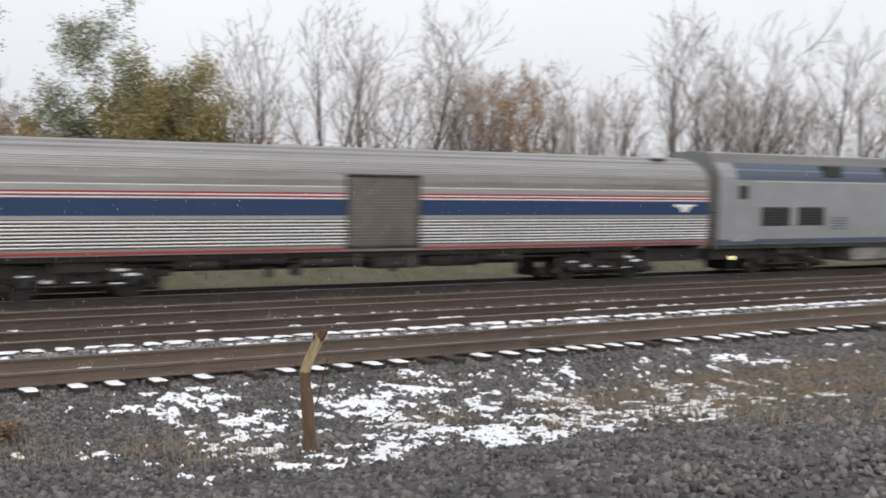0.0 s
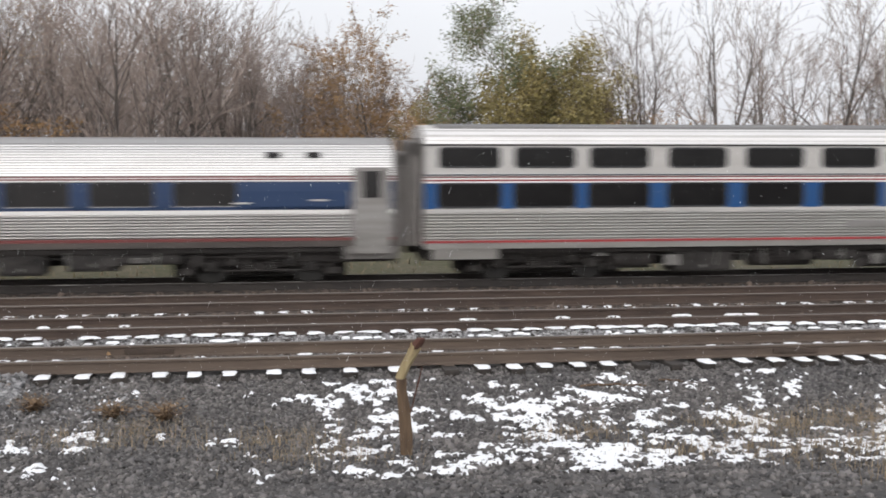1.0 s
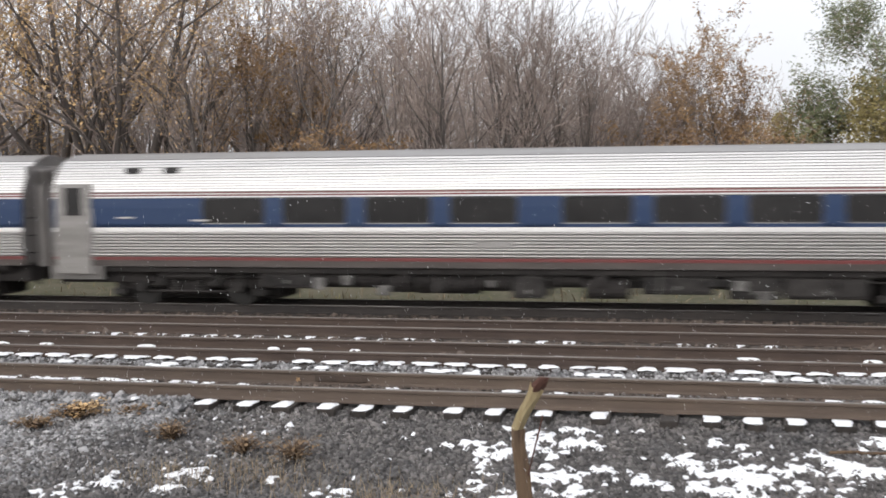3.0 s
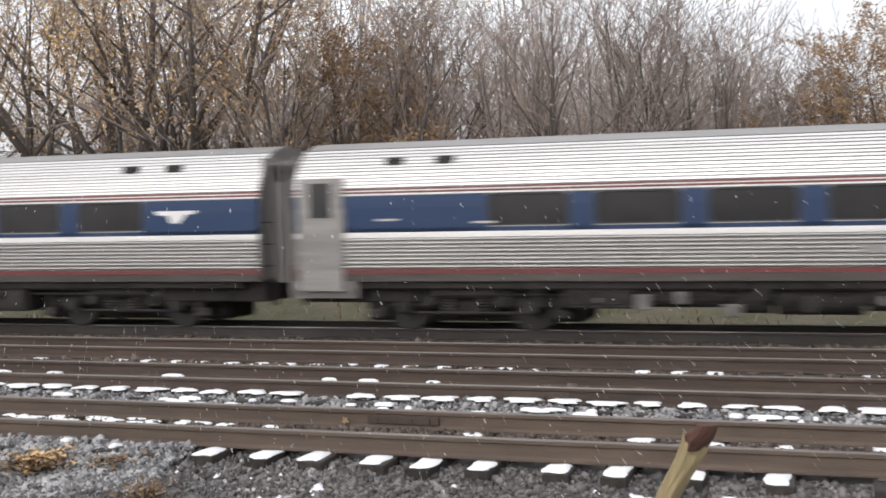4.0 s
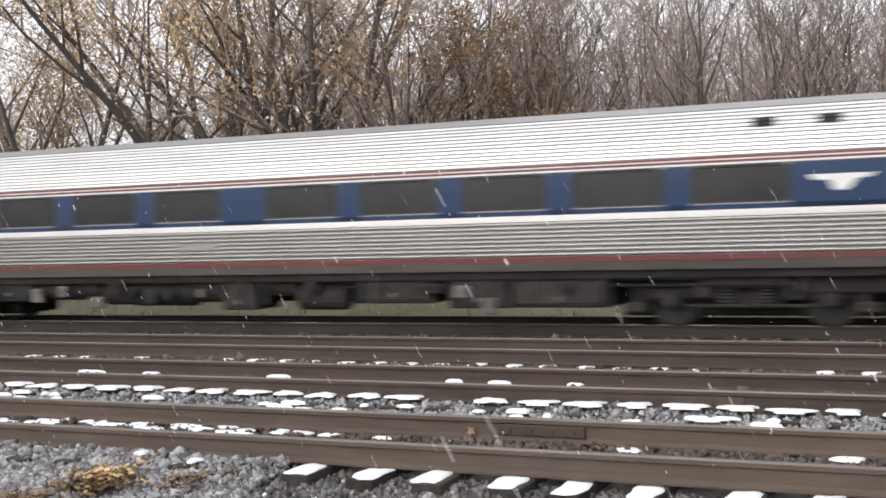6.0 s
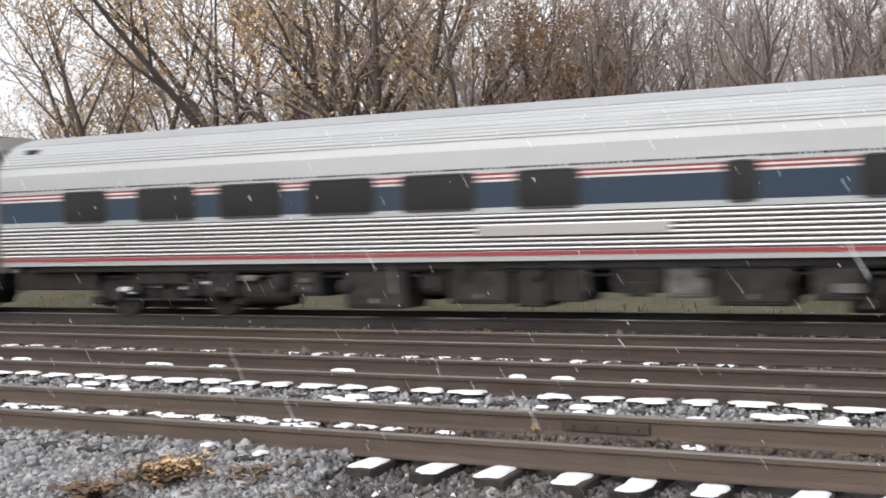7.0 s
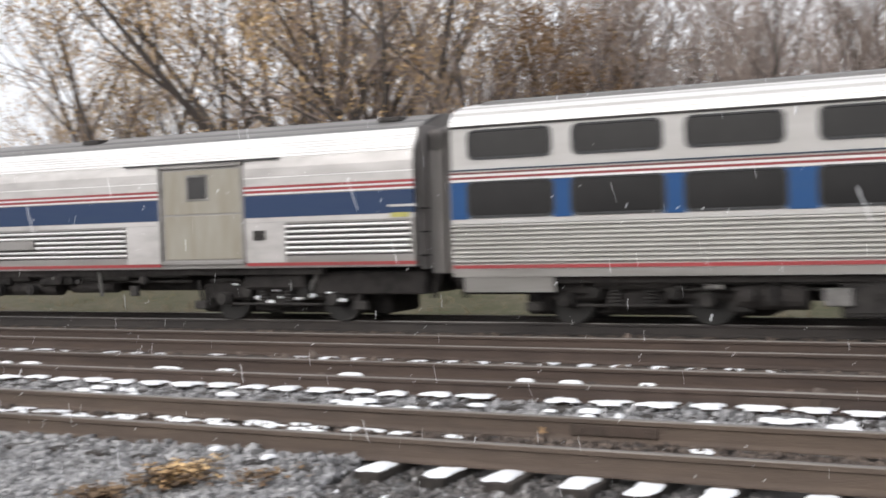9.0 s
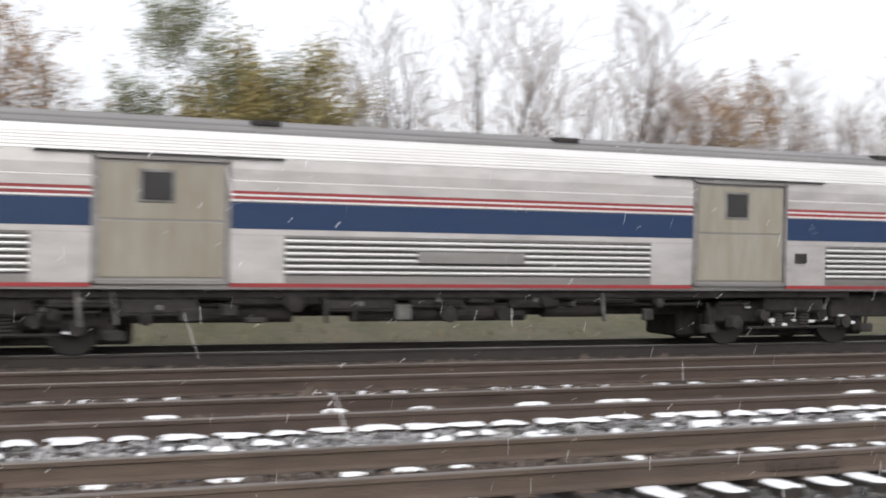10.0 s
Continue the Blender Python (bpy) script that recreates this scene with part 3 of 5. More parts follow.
def amfleet_coach(door_front):
    """Fluted tube-shaped coach; door_front tells at which end its vestibule is."""
    car = new("passenger_coach")
    tagged(car, "tubular stainless-steel coach with blue window band, in motion", "railway coach", "coaches of the train")
    f = 1 if door_front else -1
    H, P = 12.8, AMFLEET
    core(P, H - 0.02, car, M_STEEL_DULL, "stainless steel shell")
    ends = (-H, H)
    dx0, dx1 = sorted((f * (H - 1.08), f * (H - 0.12)))
    wins = [(-f * c - 0.80, -f * c + 0.80) for c in (1.0, 3.08, 5.16, 7.24, 9.3, -1.65, -3.73, -5.81, -7.9)]
    door = [(dx0, dx1)]
    band(car, P, 1.98, 2.70, -H, H, wins + door, M_BLUE, "blue_band", "blue painted window band")
    band(car, P, 1.98, 2.06, -H, H, door + [], M_BLUE, "blue_band")
    for a, b in wins:
        pane(car, P, a + 0.02, b - 0.02, 2.09, 2.67)
        for s in (-1, 1):
            y = s * (on_profile(P, 2.07)[0] + 0.03)
            box_part("window_sill", (a + 0.03, b - 0.03, min(y, y - s * 0.03), max(y, y - s * 0.03), 2.062, 2.078), M_STEEL, car)
    for name, z0, z1, m, ribs, proud, dep in (("belt_rail", 1.87, 1.975, M_ROOF, 0, 0.035, 0), ("fluted_side", 1.25, 1.865, M_STEEL, 8, 0.010, 0.032), ("red_stripe", 1.165, 1.245, M_DARKRED, 0, 0.022, 0),
                                              ("skirt", 1.01, 1.16, M_GRIMESKIRT, 0, 0.012, 0), ("white_stripe", 2.715, 2.745, M_STRIPE, 0, 0.024, 0), ("red_line", 2.75, 2.785, M_DARKRED, 0, 0.024, 0),
                                              ("white_stripe", 2.79, 2.81, M_STRIPE, 0, 0.024, 0), ("red_line", 2.815, 2.845, M_DARKRED, 0, 0.024, 0)):
        x0, x1 = (-H, dx0) if f > 0 else (dx1, H)
        skin(name, P, z0, z1, x0, x1, m, car, proud, ribs, dep)
        x0, x1 = (dx1, H) if f > 0 else (-H, dx0)
        skin(name, P, z0, z1, x0, x1, m if name != "fluted_side" else M_STEEL_DULL, car, proud, 0, dep)
    # Duller backing shows as darker lines between the paler roof ribs.
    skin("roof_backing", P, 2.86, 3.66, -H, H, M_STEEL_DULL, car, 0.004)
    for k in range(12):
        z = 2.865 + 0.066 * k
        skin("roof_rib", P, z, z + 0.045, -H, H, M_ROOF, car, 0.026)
    skin("roof_crown", P, 3.665, 3.80, -H, H, M_STEEL, car, 0.012, label="smooth duller crown of the roof")
    side_door(car, P, dx0, dx1, 0.80, 3.08, 2.28, 2.98, M_STEEL_DULL)
    skin("step_well", [(1.46, 0.6), (1.52, 1.0), (1.55, 1.3)], 0.66, 1.0, dx0 - 0.25, dx1 + 0.25, M_STEEL_DULL, car, 0.0)
    for e in (-1, 1):
        for o in (2.1, 3.15):
            for s in (-1, 1):
                y, dy, dz = on_profile(P, 3.36)
                bm = bmesh.new()
                box(bm, e * (H - o) - 0.19, e * (H - o) + 0.19, s * (y - 0.12), s * (y + 0.07), 3.29, 3.47, 0.02)
                v = part("roof_vent", bm, M_GEAR, car, "dark square roof vent")
                bm = bmesh.new()
                for j in range(3):
                    box(bm, e * (H - o) - 0.16, e * (H - o) + 0.16, s * (y + 0.06), s * (y + 0.08), 3.31 + 0.05 * j, 3.335 + 0.05 * j)
                part("louvre", bm, M_FRAME, v)
    chevron(car, P, -f * (H - 1.9), 2.36)
    bars(car, P, f * (H - 4.0) - 0.2, 2.13)
    bars(car, P, f * (H - 2.0) - 0.2, 2.2)
    box_part("number_board", (-1.9, -0.9, -1.615, -1.57, 1.50, 1.64), M_STEEL_DULL, car)
    for e in (-1, 1):
        bogie(car, e * (H - 3.5))
        coupling_end(car, H, e, 3.85, P)
    gear(car, 3 if door_front else 5, -7.3, 7.3, 1.0, 0.12, deepest=0.22)
    return car


def sleeping_car(door_front, full, lit=False):
    """Two-row-window sleeping car."""
    car = new("sleeping_car")
    tagged(car, "grey sleeping car with two rows of dark windows, in motion", "railway coach", "coaches of the train")
    f = 1 if door_front else -1
    H, P = 12.8, VIEW
    core(P, H - 0.02, car, M_WHITE, "pale grey shell")
    at = lambda d: f * (13.2 - d)
    upper = [4.6, 6.55, 8.65, 11.5, 14.1, 16.3, 18.5, 20.7, 22.75, 24.8] if full else [11.1, 13.8, 16.0, 18.2, 20.4, 22.6, 24.75]
    lower = [4.75, 7.0, 9.1, 11.2, 13.8, 16.0, 18.2, 20.4, 22.6, 24.75]
    mid = 12.8 if full else 12.45
    if full:
        lower = list(upper)
    dx0, dx1 = sorted((at(0.75), at(1.5)))
    for d in upper:
        pane(car, P, at(d) - 0.80, at(d) + 0.80, 3.09, 3.57, out=0.008)
    pane(car, P, at(mid) - 0.17, at(mid) + 0.17, 3.2, 3.52, M_PALE)
    lw = [(at(d) - 0.84, at(d) + 0.84) for d in lower]
    for a, b in lw:
        pane(car, P, a, b, 2.02, 2.63)
    band(car, P, 1.97, 2.65, -H, H, lw + [(at(mid) - 0.2, at(mid) + 0.2), (dx0, dx1)], M_BLUE_BRIGHT, "blue_band", "bright blue band between windows")
    skin("grey_panel", P, 1.97, 2.65, at(mid) - 0.2, at(mid) + 0.2, M_PALE, car)
    for a, b, m in ((-H, dx0, 1), (dx1, H, 1)):
        for name, z0, z1, mm, ribs, proud, dep in (("belt_rail", 1.88, 1.965, M_WHITE, 0, 0.03, 0), ("fluted_side", 1.14, 1.875, M_STEEL_GREY, 9, 0.010, 0.032), ("red_stripe", 1.06, 1.125, M_RED, 0, 0.024, 0),
                                                  ("skirt", 0.905, 1.055, M_SKIRT, 0, 0.015, 0), ("white_stripe", 2.66, 2.70, M_STRIPE, 0, 0.024, 0), ("red_line", 2.705, 2.745, M_RED, 0, 0.024, 0),
                                                  ("white_stripe", 2.75, 2.79, M_STRIPE, 0, 0.026, 0), ("red_line", 2.795, 2.83, M_DARKRED, 0, 0.024, 0), ("dark_line", 2.86, 2.885, M_NAVY, 0, 0.022, 0)):
            skin(name, P, z0, z1, a, b, mm, car, proud, ribs, dep)
    skin("gutter", P, 3.64, 3.68, -H, H, M_GEAR, car, 0.022)
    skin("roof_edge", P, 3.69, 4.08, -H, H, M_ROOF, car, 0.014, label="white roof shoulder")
    prism("roof_top", [(-1.0, 4.08), (-0.96, 4.155), (-0.5, 4.23), (0.5, 4.23), (0.96, 4.155), (1.0, 4.08)], -H + 0.4, H - 0.4, M_ROOF_GREY, car, "dark grey roof deck")
    side_door(car, P, dx0, dx1, 1.18, 3.02, 2.28, 2.92, M_WHITE)
    chevron(car, P, at(3.1), 2.33)
    if lit:
        box_part("destination_sign", (at(1.95) - 0.22, at(1.95) + 0.22, -1.61, -1.58, 2.26, 2.38), M_LAMP, car, "lit yellow destination sign")
    else:
        box_part("destination_sign", (at(2.05) - 0.24, at(2.05) + 0.24, -1.61, -1.58, 2.24, 2.42), M_SIGN, car, "tan destination sign")
    bars(car, P, at(13.9), 1.4, 1.2)
    box_part("name_board", (at(12.9) - 1.3, at(12.9) + 1.3, -1.618, -1.57, 1.40, 1.58), M_STEEL_DULL, car)
    for e in (-1, 1):
        skin("end_skirt", [(1.5, 0.5), (1.56, 0.9), (1.57, 1.0)], 0.62, 0.9, *sorted((e * (H - 2.0), e * (H - 0.2))), M_SKIRT, car, 0.0)
        bogie(car, e * (H - 3.35), wheelbase=2.6)
        coupling_end(car, H, e, 4.15, P)
    gear(car, 8 + f, -7.6, 7.6, 0.92, 0.3, deepest=0.16)
    return car


def ribbed_sides(car, P, x0, x1, z0, z1, n, label=""):
    """Deep half-round ribs, one by one, over a black backing that paints the shade between them."""
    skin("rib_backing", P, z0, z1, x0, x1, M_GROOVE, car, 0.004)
    pitch = (z1 - z0) / n
    for k in range(n):
        z = z0 + (k + 0.5) * pitch
        y = on_profile(P, z)[0]
        for s in (-1, 1):
            h = pitch * 0.29
            prism("rib", [(s * (y - 0.01), z - h), (s * (y + 0.026), z - h * 0.8), (s * (y + 0.042), z), (s * (y + 0.034), z + h * 0.6), (s * (y - 0.01), z + h)], x0, x1, M_RIB, car)


def heritage_roof(car, P, H, m_low, m_high, z_mid):
    skin("fluted_roof", P, 3.32, z_mid, -H, H, m_low, car, 0.010, 8, 0.014, "finely ribbed steel roof")
    skin("roof_deck", P, z_mid + 0.005, 4.06, -H, H, m_high, car, 0.012)


def dining_car():
    car = new("dining_car")
    tagged(car, "ribbed stainless-steel dining car with faded navy band, in motion", "railway coach", "coaches of the train")
    H, P = 12.6, HERITAGE
    core(P, H - 0.02, car, M_DINER)
    at = lambda d: 13.1 - d
    small = [4.45, 6.6, 8.74]
    big = [(11.58, 12.8), (13.62, 15.17), (15.76, 17.33), (17.9, 19.47), (20.09, 21.65), (22.49, 23.76)]
    holes = [(at(d) - 0.28, at(d) + 0.28) for d in small] + [(at(b), at(a)) for a, b in big]
    door = [(at(2.75), at(1.85))]
    band(car, P, 2.10, 2.56, -H, H, holes + door, M_NAVY, "navy_band", "faded navy window band")
    for a, b in holes:
        pane(car, P, a + 0.02, b - 0.02, 2.08, 2.72, out=0.03)
    pane(car, P, at(1.55), at(0.55), 2.16, 2.46, M_STEEL, 0.03)
    for name, z0, z1, m in (("white_stripe", 2.57, 2.60, M_STRIPE), ("red_line", 2.605, 2.645, M_RED), ("white_stripe", 2.65, 2.68, M_STRIPE), ("red_line", 2.685, 2.72, M_RED), ("letter_board", 2.73, 3.31, M_DINER), ("moulding", 2.79, 2.83, M_GEAR)):
        band(car, P, z0, z1, -H, H, ([(a, b) for a, b in holes] if z1 < 2.72 else []) + (door if z1 < 2.74 else []), m, name)
    for a, b in ((-H, at(2.75)), (at(1.85), H)):
        ribbed_sides(car, P, a, b, 1.30, 1.99, 8)
        skin("belt_rail", P, 1.995, 2.095, a, b, M_DINER, car)
        skin("red_stripe", P, 1.22, 1.29, a, b, M_RED, car, 0.024)
    side_door(car, P, at(2.72), at(1.88), 1.18, 2.78, 2.2, 2.62, M_STEEL_DULL)
    heritage_roof(car, P, H, M_DINER, M_DINER, 3.84)
    box_part("name_board", (at(13.6), at(9.95), -1.62, -1.56, 1.58, 1.76), M_STEEL, car)
    bars(car, P, at(12.0), 1.65, 0.4, 1, M_PALE)
    for x in (at(2.9), at(24.9)):
        box_part("roof_hatch", (x - 0.2, x + 0.2, -1.36, -1.1, 3.56, 3.76), M_GEAR, car, "", 0.03)
    for e in (-1, 1):
        bogie(car, e * (H - 4.4), wheelbase=2.7, snowy=True)
        coupling_end(car, H, e, 4.1, P)
    gear(car, 21, -6.9, 6.2, 1.12, 0.06, deepest=0.2)
    return car


def baggage_car(rear):
    car = new("baggage_car")
    tagged(car, "ribbed steel baggage car with " + ("beige sliding doors" if rear else "grimy roller door") + ", in motion", "railway coach", "coaches of the train")
    H, P = 12.8, HERITAGE
    core(P, H - 0.02, car, M_STEEL_DULL)
    at = lambda d: (13.45 if rear else 13.1) - d
    doors = [(at(6.85), at(4.6)), (at(18.2), at(15.95))] if rear else [(at(14.35), at(11.9)), (at(25.8), at(24.7))]
    for name, z0, z1, m in (("blue_band", 2.14, 2.58, M_BLUE), ("white_stripe", 2.60, 2.63, M_STRIPE), ("red_line", 2.635, 2.68, M_RED), ("white_stripe", 2.69, 2.72, M_STRIPE), ("red_line", 2.725, 2.77, M_RED),
                            ("white_stripe", 2.93, 2.955, M_STRIPE), ("letter_board", 2.96, 3.31, M_PANEL if rear else M_STEEL_DULL), ("letter_board", 2.775, 2.925, M_PANEL if rear else M_STEEL), ("red_stripe", 1.16, 1.225, M_RED), ("belt_rail", 2.04, 2.135, M_PANEL if rear else M_STEEL)):
        band(car, P, z0, z1, -H, H, doors, m, name)
    if rear:
        for a, b in ((at(4.6) + 1.0, H - 0.1), (at(15.95) + 0.95, at(6.85) - 0.95), (-H + 0.1, at(18.2) - 0.95)):
            ribbed_sides(car, P, a, b, 1.36, 2.0, 6)
        for a, b in ((at(4.6), at(4.6) + 0.98), (at(6.85) - 0.93, at(6.85)), (at(15.95), at(15.95) + 0.93), (at(18.2) - 0.93, at(18.2))):
            skin("plain_panel", P, 1.23, 2.035, a, b, M_PANEL, car, 0.018)
        box_part("name_board", (at(12.6), at(10.5), -1.63, -1.56, 1.60, 1.80), M_STEEL_DULL, car)
        bars(car, P, at(11.8), 1.68, 0.5, 1, M_PALE)
        box_part("notice", (at(4.25) - 0.14, at(4.25) + 0.14, -1.60, -1.57, 1.68, 1.88), M_GEAR, car, "small grey notice plate")
        box_part("notice", (at(0.95) - 0.2, at(0.95) + 0.2, -1.60, -1.57, 2.06, 2.15), M_YELLOW, car, "yellow notice")
        bars(car, P, at(1.2), 2.26, 0.6)
    else:
        for a, b in ((-H + 1.65, at(14.35)), (at(11.9), H)):
            ribbed_sides(car, P, a, b, 1.30, 2.03, 8)
        chevron(car, P, at(1.4), 2.36)
    for a, b in doors:
        w = b - a
        for s in (-1, 1):
            bm = bmesh.new()
            for x0, x1, z0, z1 in ((a, a + 0.07, 1.2, 3.28), (b - 0.07, b, 1.2, 3.28), (a, b, 3.22, 3.30), (a, b, 1.20, 1.28)):
                box(bm, x0, x1, s * 1.46, s * 1.605, z0, z1, 0.01)
            fr = part("door_frame", bm, M_STEEL_DULL if rear else M_GEAR, car)
            # Black backing stands for the shadow inside the door frame.
            box_part("door_shade_backing", (a + 0.02, b - 0.02, min(s * 1.40, s * 1.50), max(s * 1.40, s * 1.50), 1.22, 3.26), M_BLACK, fr)
            bm = bmesh.new()
            if rear:
                box(bm, a + 0.13, b - 0.10, s * 1.48, s * 1.568, 1.31, 2.235, 0.015)
                box(bm, a + 0.13, b - 0.10, s * 1.48, s * 1.568, 2.255, 3.18, 0.015)
            else:
                for j in range(22):
                    box(bm, a + 0.07, b - 0.07, s * 1.48, s * (1.566 + 0.012 * (j % 2)), 1.28 + j * 0.088, 1.28 + j * 0.088 + 0.08)
            part("door_leaf", bm, M_BEIGE if rear else M_BROWNDOOR, fr, "stained beige sliding door" if rear else "grimy slatted door")
            if rear:
                bm = bmesh.new()
                xm = a + w * 0.46
                box(bm, xm - 0.3, xm + 0.3, s * 1.56, s * 1.582, 2.53, 3.08, 0.01)
                part("window_frame", bm, M_PALE, fr)
                bm = bmesh.new()
                box(bm, xm - 0.24, xm + 0.24, s * 1.56, s * 1.592, 2.58, 3.03, 0.01)
                part("pane", bm, M_GLASS, fr)
        if rear:
            box_part("door_rail", (a - 0.9, b + 0.9, -1.63, -1.56, 3.312, 3.338), M_FRAME, car, "dark sliding-door rail")
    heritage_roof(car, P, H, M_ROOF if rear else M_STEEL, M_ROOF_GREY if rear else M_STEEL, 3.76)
    for d in ((1.5, 9.3, 15.2) if rear else (2.0, 25.0)):
        bm = bmesh.new()
        box(bm, at(d) - 0.25, at(d) + 0.25, -0.95, -0.55, 3.93, 4.03, 0.02)
        part("roof_vent", bm, M_GEAR, car, "low roof ventilator")
    for e in (-1, 1):
        bogie(car, (9.3 if e > 0 else -6.3) if rear else e * (H - 4.2), wheelbase=2.75, snowy=True)
        coupling_end(car, H, e, 4.1, P)
    if rear:
        for x0, x1, z, r in ((-4.4, -1.3, 0.68, 0.15), (-0.2, 3.2, 0.72, 0.19), (3.6, 4.9, 0.75, 0.16)):
            bm = bmesh.new()
            cyl(bm, ((x0 + x1) / 2, -1.05, z), (1, 0, 0), r, x1 - x0, 16)
            t = part("air_tank", bm, M_BLACK, car)
            for x in (x0 + 0.4, x1 - 0.4):
                bm = bmesh.new()
                box(bm, x - 0.03, x + 0.03, -1.10, -1.0, z, 1.12)
                part("hanger", bm, M_BLACK, t)
        for x in (-6.5, -5.6, -4.9):
            bm = bmesh.new()
            box(bm, x - 0.35, x + 0.35, -1.3, -1.26, 0.72, 0.75)
            box(bm, x - 0.35, x - 0.32, -1.3, -1.26, 0.72, 1.1)
            box(bm, x + 0.32, x + 0.35, -1.3, -1.26, 0.72, 1.1)
            part("step_bracket", bm, M_GEAR, car)
        gear(car, 44, -5.4, 5.6, 1.12, 0.03, deepest=0.62)
    else:
        gear(car, 33, -6.2, 5.2, 1.12, 0.1, deepest=0.5)
    return car


def locomotive():
    car = new("locomotive")
    tagged(car, "silver diesel locomotive with dark blue roofline, in motion", "locomotive")
    H, P = 10.5, LOCO
    core(P, H - 0.05, car, M_SILVER, "silver painted hood")
    skin("roof_band", P, 3.96, 4.27, -H, H, M_ROOF_GREY, car, 0.012)
    skin("blue_sweep", P, 3.36, 3.95, -H + 0.9, H, M_LOCO_BLUE, car, 0.020, label="dark blue swept band")
    skin("white_stripe", P, 3.30, 3.35, -H + 0.9, H, M_WHITE, car, 0.022)
    skin("sill_stripe", P, 1.12, 1.28, -H, H, M_LOCO_BLUE, car, 0.02)
    skin("skirt", P, 0.96, 1.10, -H, H, M_GEAR, car, 0.012)
    for x0, x1 in ((-8.35, -6.9), (-6.45, -5.05)):
        bm = bmesh.new()
        box(bm, x0, x1, -1.56, -1.50, 1.75, 2.42, 0.02)
        g = part("grille", bm, M_FRAME, car, "black louvred grille")
        for j in range(6):
            box_part("louvre", (x0 + 0.05, x1 - 0.05, -1.585, -1.555, 1.80 + 0.1 * j, 1.84 + 0.1 * j), M_BLACK, g)
    bm = bmesh.new()
    box(bm, -9.5, -9.1, -1.56, -1.5, 2.7, 3.2, 0.02)
    part("window", bm, M_GLASS, car)
    side_door(car, P, -9.9, -8.75, 1.2, 3.35, 2.7, 3.15, M_SILVER)
    bars(car, P, -4.6, 2.0, 0.28, 5, M_LOCO_BLUE)
    bars(car, P, -4.1, 2.0, 0.28, 5, M_LOCO_BLUE)
    for x in (-4.6, -1.0, 3.0):
        bm = bmesh.new()
        box(bm, x - 0.5, x + 0.5, -1.55, -1.2, 3.5, 3.95, 0.05)
        part("roof_intake", bm, M_FRAME, car)
    bm = bmesh.new()
    cyl(bm, (-9.6, -1.35, 0.62), (0, 1, 0), 0.07, 0.08, 12)
    part("marker_light", bm, M_LAMP, car, "lit yellow marker light")
    for e in (-1, 1):
        bogie(car, e * 6.6, wheelbase=2.75)
        coupling_end(car, H, e, 4.0, P)
    bm = bmesh.new()
    box(bm, -3.2, 3.2, -1.4, 1.4, 0.35, 0.95, 0.1)
    part("fuel_tank", bm, M_PALE, car, "pale fuel tank under the frame")
    return car


# the consist, front to rear: thing and the middle's place along the track at the start
CONSIST = [(locomotive(), 33.4), (baggage_car(False), 9.55), (sleeping_car(True, True, True), -16.75)]
doors_front = amfleet_coach(True)
doors_rear = amfleet_coach(False)
CONSIST += [(doors_front, -43.15), (copy_thing(doors_front, Matrix()), -69.35), (doors_rear, -95.65)]
CONSIST += [(copy_thing(doors_rear, Matrix()), x) for x in (-122.1, -148.5, -174.9, -201.3)]
view_a = sleeping_car(False, False)
view_b = sleeping_car(True, True)
CONSIST += [(dining_car(), -227.6), (view_a, -253.9), (view_b, -280.1), (baggage_car(True), -306.5)]


# ---------------------------------------------------------------- ground and tracks
def piecewise(v, pts):
    for (a, za), (b, zb) in zip(pts, pts[1:]):
        if v <= b:
            return za + (zb - za) * max(0.0, (v - a)) / (b - a)
    return pts[-1][1]


GROUND = [(-60, 2.4), (-14, 2.0), (-6, 1.1), (0, 0.15), (3, -0.45), (6, -0.62), (8.0, -0.46), (9.1, -0.35), (9.6, -0.318), (15.6, -0.318), (16.4, -0.238), (23.2, -0.238), (23.6, -0.318), (24.6, -0.62), (26, -0.55), (29, -0.15), (34, 0.45), (45, 0.8), (120, 1.5), (900, 2.0)]


def ground_z(x, y):
    return piecewise(y, GROUND) + 0.05 * noise.noise((x * 0.35, y * 0.5, 3.1)) * (0.3 if 9 < y < 24 else 1.0)


def sheet(name, xs, ys, lift, material, label, category):
    v = [(x, y, ground_z(x, y) + lift) for y in ys for x in xs]
    w = len(xs)
    f = [(j * w + i, j * w + i + 1, (j + 1) * w + i + 1, (j + 1) * w + i) for j in range(len(ys) - 1) for i in range(w - 1)]
    return tagged(mesh_ob(name, v, f, material, smooth=True), label, category, kind="structure")


far_x = [-900, -500, -300, -180, -120, -80, -60]
xs_all = far_x + [-45 + 1.5 * i for i in range(74)] + [-x for x in reversed(far_x)] + []
xs_all = sorted(set(xs_all + [70, 75]))
sheet("ground", xs_all, [-60, -40, -25, -14, -10, -6, -3, 0, 1.5, 3, 4.5, 6, 7, 8, 8.6, 9.1, 9.6, 16, 23.6, 24.1, 24.6, 25.3, 26, 27, 28, 29, 30.5, 32, 34, 38, 45, 60, 90, 120, 300, 900], -0.06, M_EARTH, "dead grass and earth on both sides of the tracks", "ground")
BED_Y = [-12.0, -9.0, -6.0, -4.0, -2.0, -1.0, 0, 0.8, 1.6, 2.4, 3.2, 4.0, 4.8, 5.4, 6, 6.6, 7.2, 7.8, 8.4, 8.9, 9.3, 9.8, 11.2, 12.4]
sheet("ballast_bed", [-250, -150, -90, -60] + [-40 + 1.0 * i for i in range(33)] + [-7.0], BED_Y, 0.0, M_BALLAST, "pale grey crushed-stone ballast beside the near track", "ballast")
